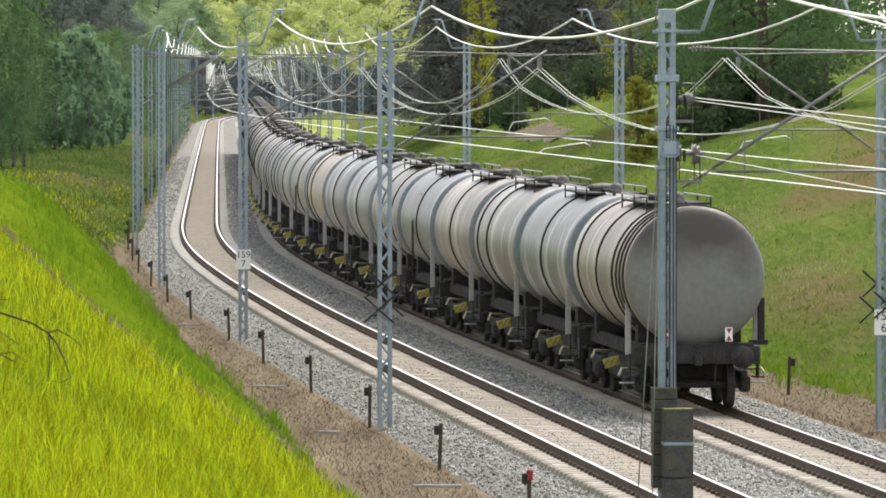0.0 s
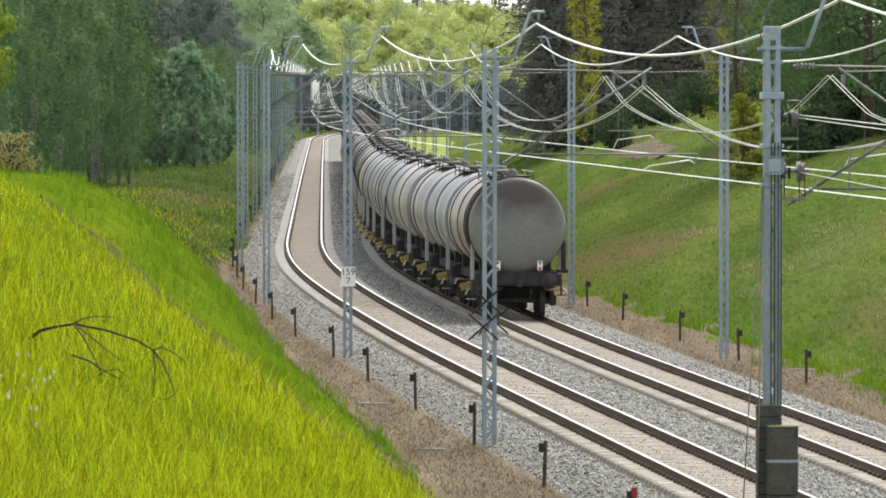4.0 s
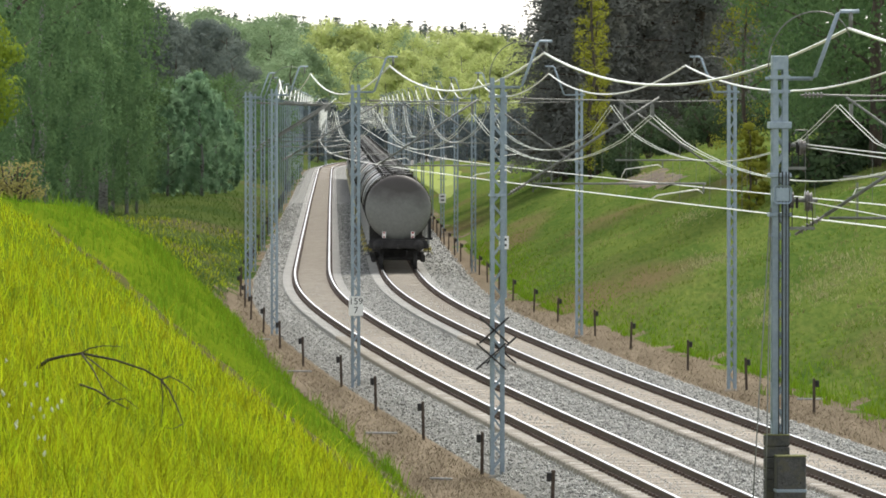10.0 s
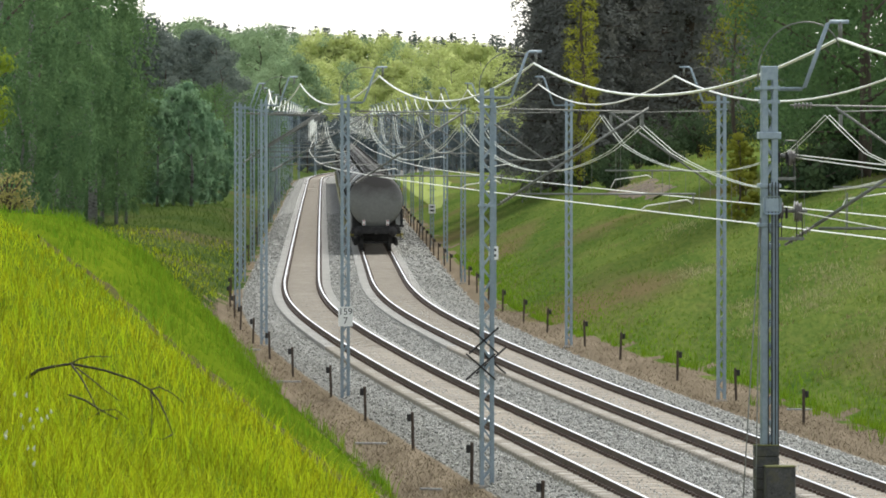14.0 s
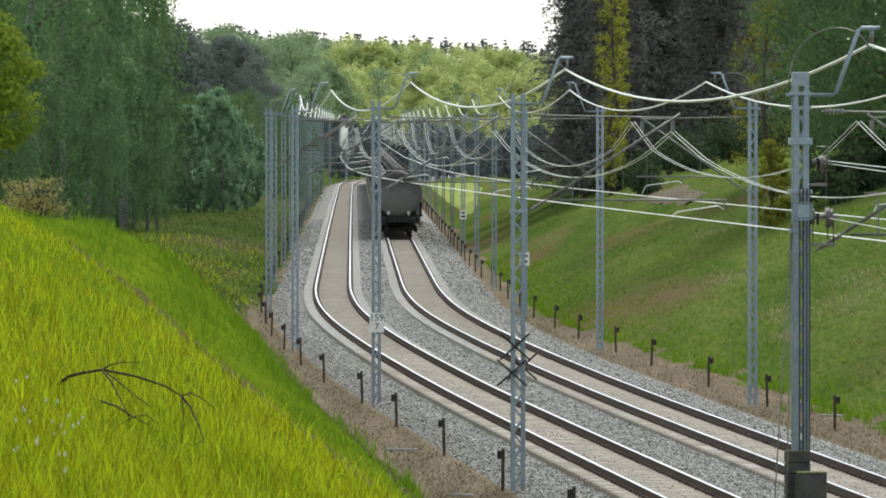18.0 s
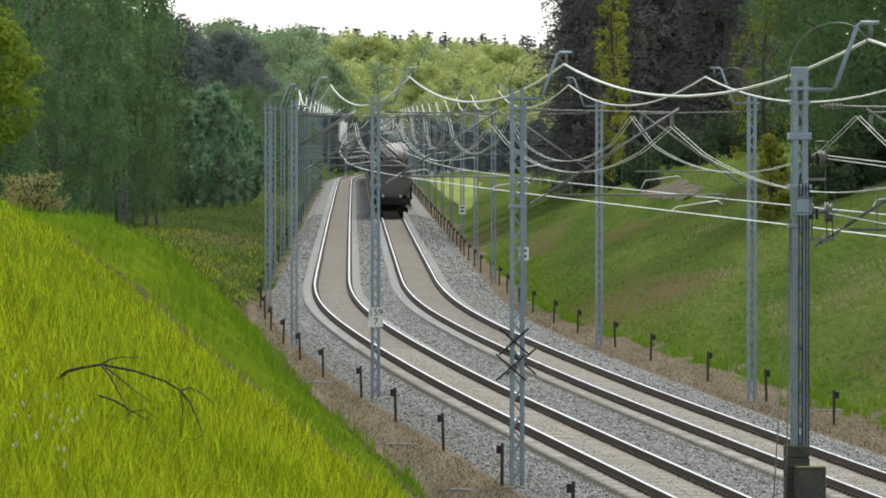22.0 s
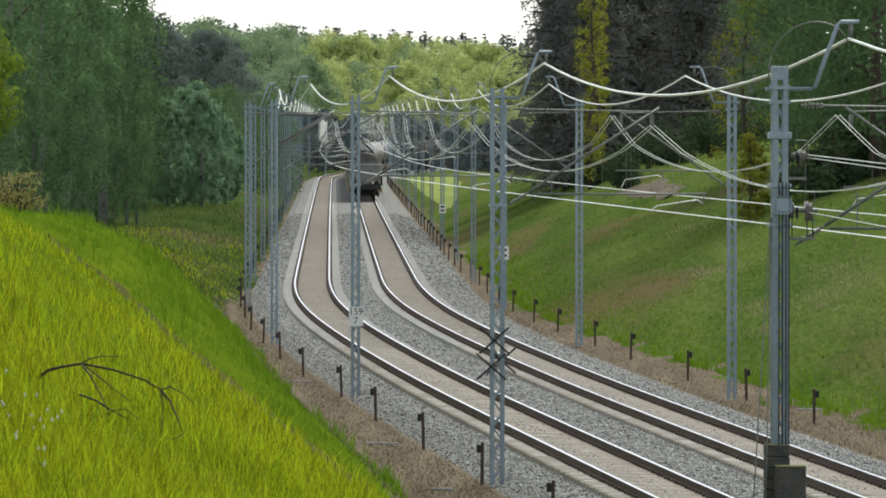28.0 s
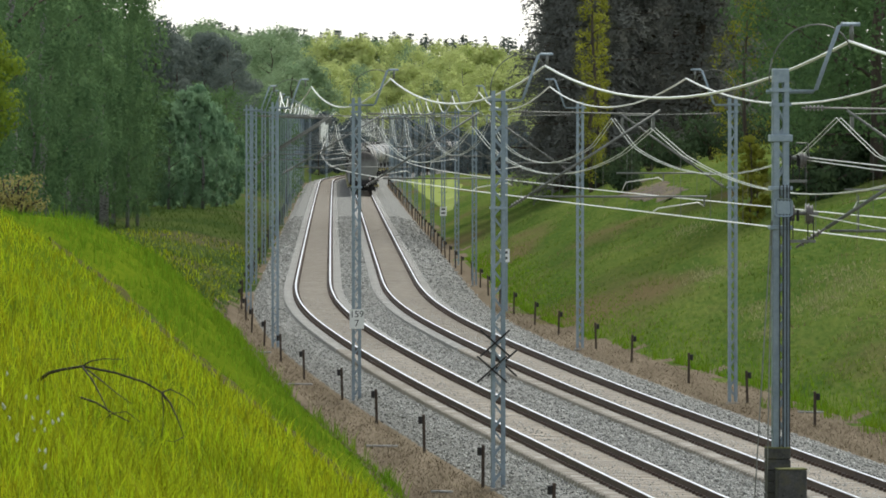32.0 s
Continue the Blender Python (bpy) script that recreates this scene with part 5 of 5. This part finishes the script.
def tree(kind, height, seed, clumps, leaves, size, label, category, m):
    """One tree at m: trunk with limbs, crown of leaf clumps. kind: birch, pine, broad, light, yellow, spruce."""
    r = random.Random(seed)
    leaf = dict(birch=M_LEAF_BIRCH, pine=M_NEEDLE, broad=M_LEAF_DARK, light=M_LEAF_LIGHT, soft=M_LEAF_SOFT, yellow=M_LEAF_YELLOW, golden=M_LEAF_YELLOW, bright=M_LEAF_BRIGHT, spruce=M_NEEDLE_FAR, pale=M_LEAF_PALE, shade=M_LEAF_HAZE_SHADE, dusk=M_NEEDLE_FAR)[kind]
    t = thing(dict(birch="birch_tree", pine="pine_tree", spruce="spruce_tree").get(kind, "tree"), label, category, group="trees", m=m)
    bark = M_BIRCH if kind in ("birch", "light", "pale") else M_BARK
    low = dict(pine=.03, spruce=.05, yellow=.04, golden=.02, birch=.15, bright=.45).get(kind, .08)
    wide = dict(birch=.20, pine=.19, spruce=.19, broad=.26, light=.26, soft=.26, yellow=.05, bright=.26, pale=.25, shade=.34, golden=.2, dusk=.22)[kind] * height
    pts = [(0, 0, -.6)]
    for i in range(1, 7):
        pts.append((r.uniform(-.02, .02) * height, r.uniform(-.02, .02) * height, height * .93 * i / 6))
    r0 = (.007 if kind == "yellow" else .016) * height
    lv, lf = [], []
    tv, tf = sweep(pts, [r0 * (1 - .85 * i / 6) for i in range(7)], 7)
    centres = []
    for i in range(clumps):
        u = low + (1 - low) * (i + r.random()) / clumps
        v = (u - low) / (1 - low)
        if kind in ("pine", "spruce"):
            rad = wide * (1.01 - v) ** (.85 if kind == "pine" else .75) * r.uniform(.35, 1.0)
        else:
            rad = wide * (math.sin(math.pi * min(1, .12 + .86 * v)) ** .6) * r.uniform(.3, 1.0) ** .6
        a = r.uniform(0, 6.283)
        c = (rad * math.cos(a), rad * math.sin(a), height * u + r.uniform(-.03, .03) * height)
        centres.append(c)
        if i % (16 if kind == "birch" else 8) == 0:
            z0 = max(c[2] - rad * (.5 if kind not in ("pine", "spruce") else 0.05), .1 * height)
            v2, f2 = sweep([(0, 0, z0), (c[0] * .55, c[1] * .55, z0 + (c[2] - z0) * .75), c], [r0 * .3, r0 * .18, r0 * .06], 4)
            lf += [tuple(q + len(lv) for q in g) for g in f2]
            lv += v2
    wood = [0] * len(tf) + [1] * len(lf)
    part("trunk", mesh_of("trunk", tv + lv, tf + [tuple(q + len(tv) for q in g) for g in lf], [bark, M_BARK], True, wood), t)
    part("crown", leaf_mesh("crown", centres, wide * dict(birch=.19, broad=.2, pine=.16, spruce=.14, yellow=.26, light=.19, soft=.19).get(kind, .16), leaves, size, leaf, seed + 7, droop=dict(birch=.075, pale=.05).get(kind, 0) * height, flat=.8, bough=kind in ("pine", "spruce")), t)
    return t


def place(slant, y, base=None):
    """A tree's foot: slant is the sideways lean of its sight line, per thousand; y metres away."""
    x = slant * y / 1000
    o = x - float(np.interp(y, PY, PX))
    z = float(ground_z(y, o)) if base is None else base
    return Vector((x, y, z))


L_BIRCH = "tall drooping birch in fresh green leaf at the wood's edge"
L_PINE = "tall dark pine at the edge of the wood on the bank"
L_BROAD = "dense dark green broadleaf tree on the bank"
L_LIGHT = "pale fresh green birch in the distant wood"
L_SPRUCE = "dark grey-green conifer on the far ridge"

rt = random.Random(77)
made = {}


def plant(kind, slant, y, height, detail, label, category="tree", base=None):
    """Trees share a few built crowns of each kind and detail; each is turned and scaled by its own amount."""
    clumps, leaves, size = detail
    pool = made.setdefault((kind, detail), [])
    m = Matrix.Translation(place(slant, y, base)) @ pose(0, 0, 0, 0, 0, rt.uniform(0, 360))
    if len(pool) < 3:
        pool.append((height, tree(kind, height, len(made) * 31 + len(pool), clumps, leaves, size, label, category, m)))
        return pool[-1][1]
    h0, t0 = rt.choice(pool)
    t = copy_thing(t0, m)
    s = height / h0
    t.scale = (s * rt.uniform(.9, 1.15), s * rt.uniform(.9, 1.15), s)
    tagged(t, label, category)
    return t


NEAR, MID, FAR, RIDGE = (95, 180, .10), (80, 40, .22), (80, 80, .22), (60, 24, .28)
NEEDLES, SLIM, SOFT, DEEP, BELT = (420, 76, .115), (130, 36, .075), (110, 98, .10), (320, 60, .15), (60, 40, .17)
# left wood edge
for slant, y, h in ((-66, 330, 19), (-62, 360, 21), (-58, 345, 20), (-55.5, 390, 22), (-53, 370, 19), (-51, 400, 21), (-48.5, 430, 20), (-64, 410, 22), (-59, 430, 23),
                    (-47, 450, 18), (-45.5, 425, 19), (-44.2, 440, 9), (-42.3, 430, 7.5), (-41, 436, 6), (-50, 385, 9), (-55, 360, 8)):
    plant("birch", slant, y, h, NEAR, L_BIRCH, "birch")
for i in range(16):
    plant("broad", -68 + 27 * (i + rt.random()) / 16, rt.uniform(460, 520), rt.uniform(15, 22) if i < 13 else 9, MID, "dark leafy tree deep in the wood")
for slant, y, h in ((-36.8, 520, 7.4), (-34.6, 530, 8.3), (-32.3, 527, 8.0), (-30.4, 545, 7.2), (-33.4, 560, 8.8), (-29, 560, 6.2), (-38.6, 535, 6.5)):
    plant("pale", slant, y, h, SOFT, "rounded pale birch at the edge of the clearing", "birch")
for i in range(12):
    plant("broad", -40 + 20 * (i + rt.random()) / 12, rt.uniform(620, 760), rt.uniform(7, 9.5), MID, "dark leafy tree deep in the wood")
for i in range(34):
    plant("dusk", -43 + 15.5 * (i + rt.random()) / 34, rt.uniform(800, 900), rt.uniform(14, 18) - .06 * i, (70, 90, .16), L_SPRUCE, "conifer")
# centre wood
for i in range(96):
    far = i % 2 == 0
    u = (i + rt.random()) / 96
    y = rt.uniform(1330, 1500) if far else rt.uniform(1130, 1280)
    h = rt.uniform(21, 24) - 5.5 * u if far else rt.uniform(11, 17)
    plant("soft" if u < .34 or (i % 5 == 0 and u < .7) else "light", -34 + 48 * u, y, h, FAR, L_LIGHT, "birch", base=float(np.interp(y, [1130, 1500], [-1, 2.5])))
for i in range(140):
    y = rt.uniform(1650, 1900)
    plant("spruce", -48 + 64 * (i + rt.random()) / 140, y, rt.uniform(22, 26) - 4.5 * i / 140, RIDGE, L_SPRUCE, "conifer", base=float(np.interp(y, [1600, 1900], [3.5, 6])))
# belt of low trees round the far bend, leaves tinted for haze and shade
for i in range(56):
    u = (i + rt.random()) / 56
    plant("shade", -27 + 45 * u, rt.uniform(960, 1110), rt.uniform(6.0, 9.0) - 2.0 * u, BELT, "low tree at the far bend, leaves tinted blue for haze and shade", base=-.6)
# right wood
for slant, y, h in ((15.6, 470, 24), (16.9, 455, 25), (18.6, 475, 24), (20.6, 450, 23), (17.5, 500, 26), (22.5, 460, 25), (27, 462, 24), (31, 470, 25), (34.8, 456, 24), (38, 470, 25)):
    plant("pine", slant, y, h, NEEDLES, L_PINE, "pine")
for i in range(24):
    s = 20 + 30 * (i + rt.random()) / 24
    plant("pine", s, rt.uniform(470, 560), rt.uniform(20, 25), DEEP, L_PINE, "pine")
for slant, y, h in ((54, 300, 17), (58, 290, 18), (63, 300, 20), (56, 335, 20), (61, 335, 21), (52.5, 345, 19), (66, 320, 21)):
    plant("broad", slant, y, h, NEAR, L_BROAD)
for slant, y, h in ((20.0, 430, 19), (20.9, 436, 14)):
    plant("yellow", slant, y, h, SLIM, "slim tree in yellow-green spring leaf before dark pines")

for slant, y, h in ((41.2, 285, 3.3), (42.3, 287, 2.6), (40.6, 330, 8.5)):
    plant("golden", slant, y, h, (60, 50, .06), "leafy yellow-green shrub before the dark wood", "shrub")
plant("bright", -65.2, 300, 10, SOFT, "young tree in bright yellow-green leaf at the wood's edge")


# ---- shrubs at the foot of the woods ----
def bush(slant, y, height, kind, label, leaf=.12, count=38):
    t = thing("bush", label, "bush", group="bushes", m=Matrix.Translation(place(slant, y)) @ pose(0, 0, 0, 0, 0, rt.uniform(0, 360)))
    v, f, centres = [], [], []
    for i in range(9):
        a, r = rt.uniform(0, 6.28), rt.uniform(.2, 1)
        tip = (math.cos(a) * r * height * .7, math.sin(a) * r * height * .7, height * rt.uniform(.3, .95))
        v2, f2 = sweep([(0, 0, -.2), (tip[0] * .4, tip[1] * .4, tip[2] * .6), tip], [.04, .03, .012], 4)
        f += [tuple(q + len(v) for q in g) for g in f2]
        v += v2
        centres += [tip, (tip[0] * .7, tip[1] * .7, tip[2] * .55), (tip[0] * 1.05, tip[1] * 1.05, tip[2] * .3)]
    part("woody_base", mesh_of("woody_base", v, f, M_BARK), t)
    part("foliage", leaf_mesh("foliage", centres, height * .17, count, leaf, dict(dark=M_LEAF_UNDER, light=M_LEAF_BIRCH, dry=M_LEAF_STRAW)[kind], rt.randrange(9999)), t)


for i in range(22):
    bush(20 + 46 * (i + rt.random()) / 22, rt.uniform(400, 450), rt.uniform(1.6, 3.2), "dark", "dark green shrub under the pines")
for i in range(10):
    bush(49 + 16 * (i + rt.random()) / 10, rt.uniform(285, 300), rt.uniform(1.6, 2.8), "dark", "dark green shrub at the top of the bank")
for i in range(12):
    bush(-64 + 18 * (i + rt.random()) / 12, rt.uniform(400, 450), rt.uniform(.8, 1.7), "light", "leafy green shrub at the edge of the birch wood")
for slant in (-58.6, -57.0):
    bush(slant, 190, 1.1, "dry", "pale budding shrub on the crest of the bank", .04, 40)


motions()
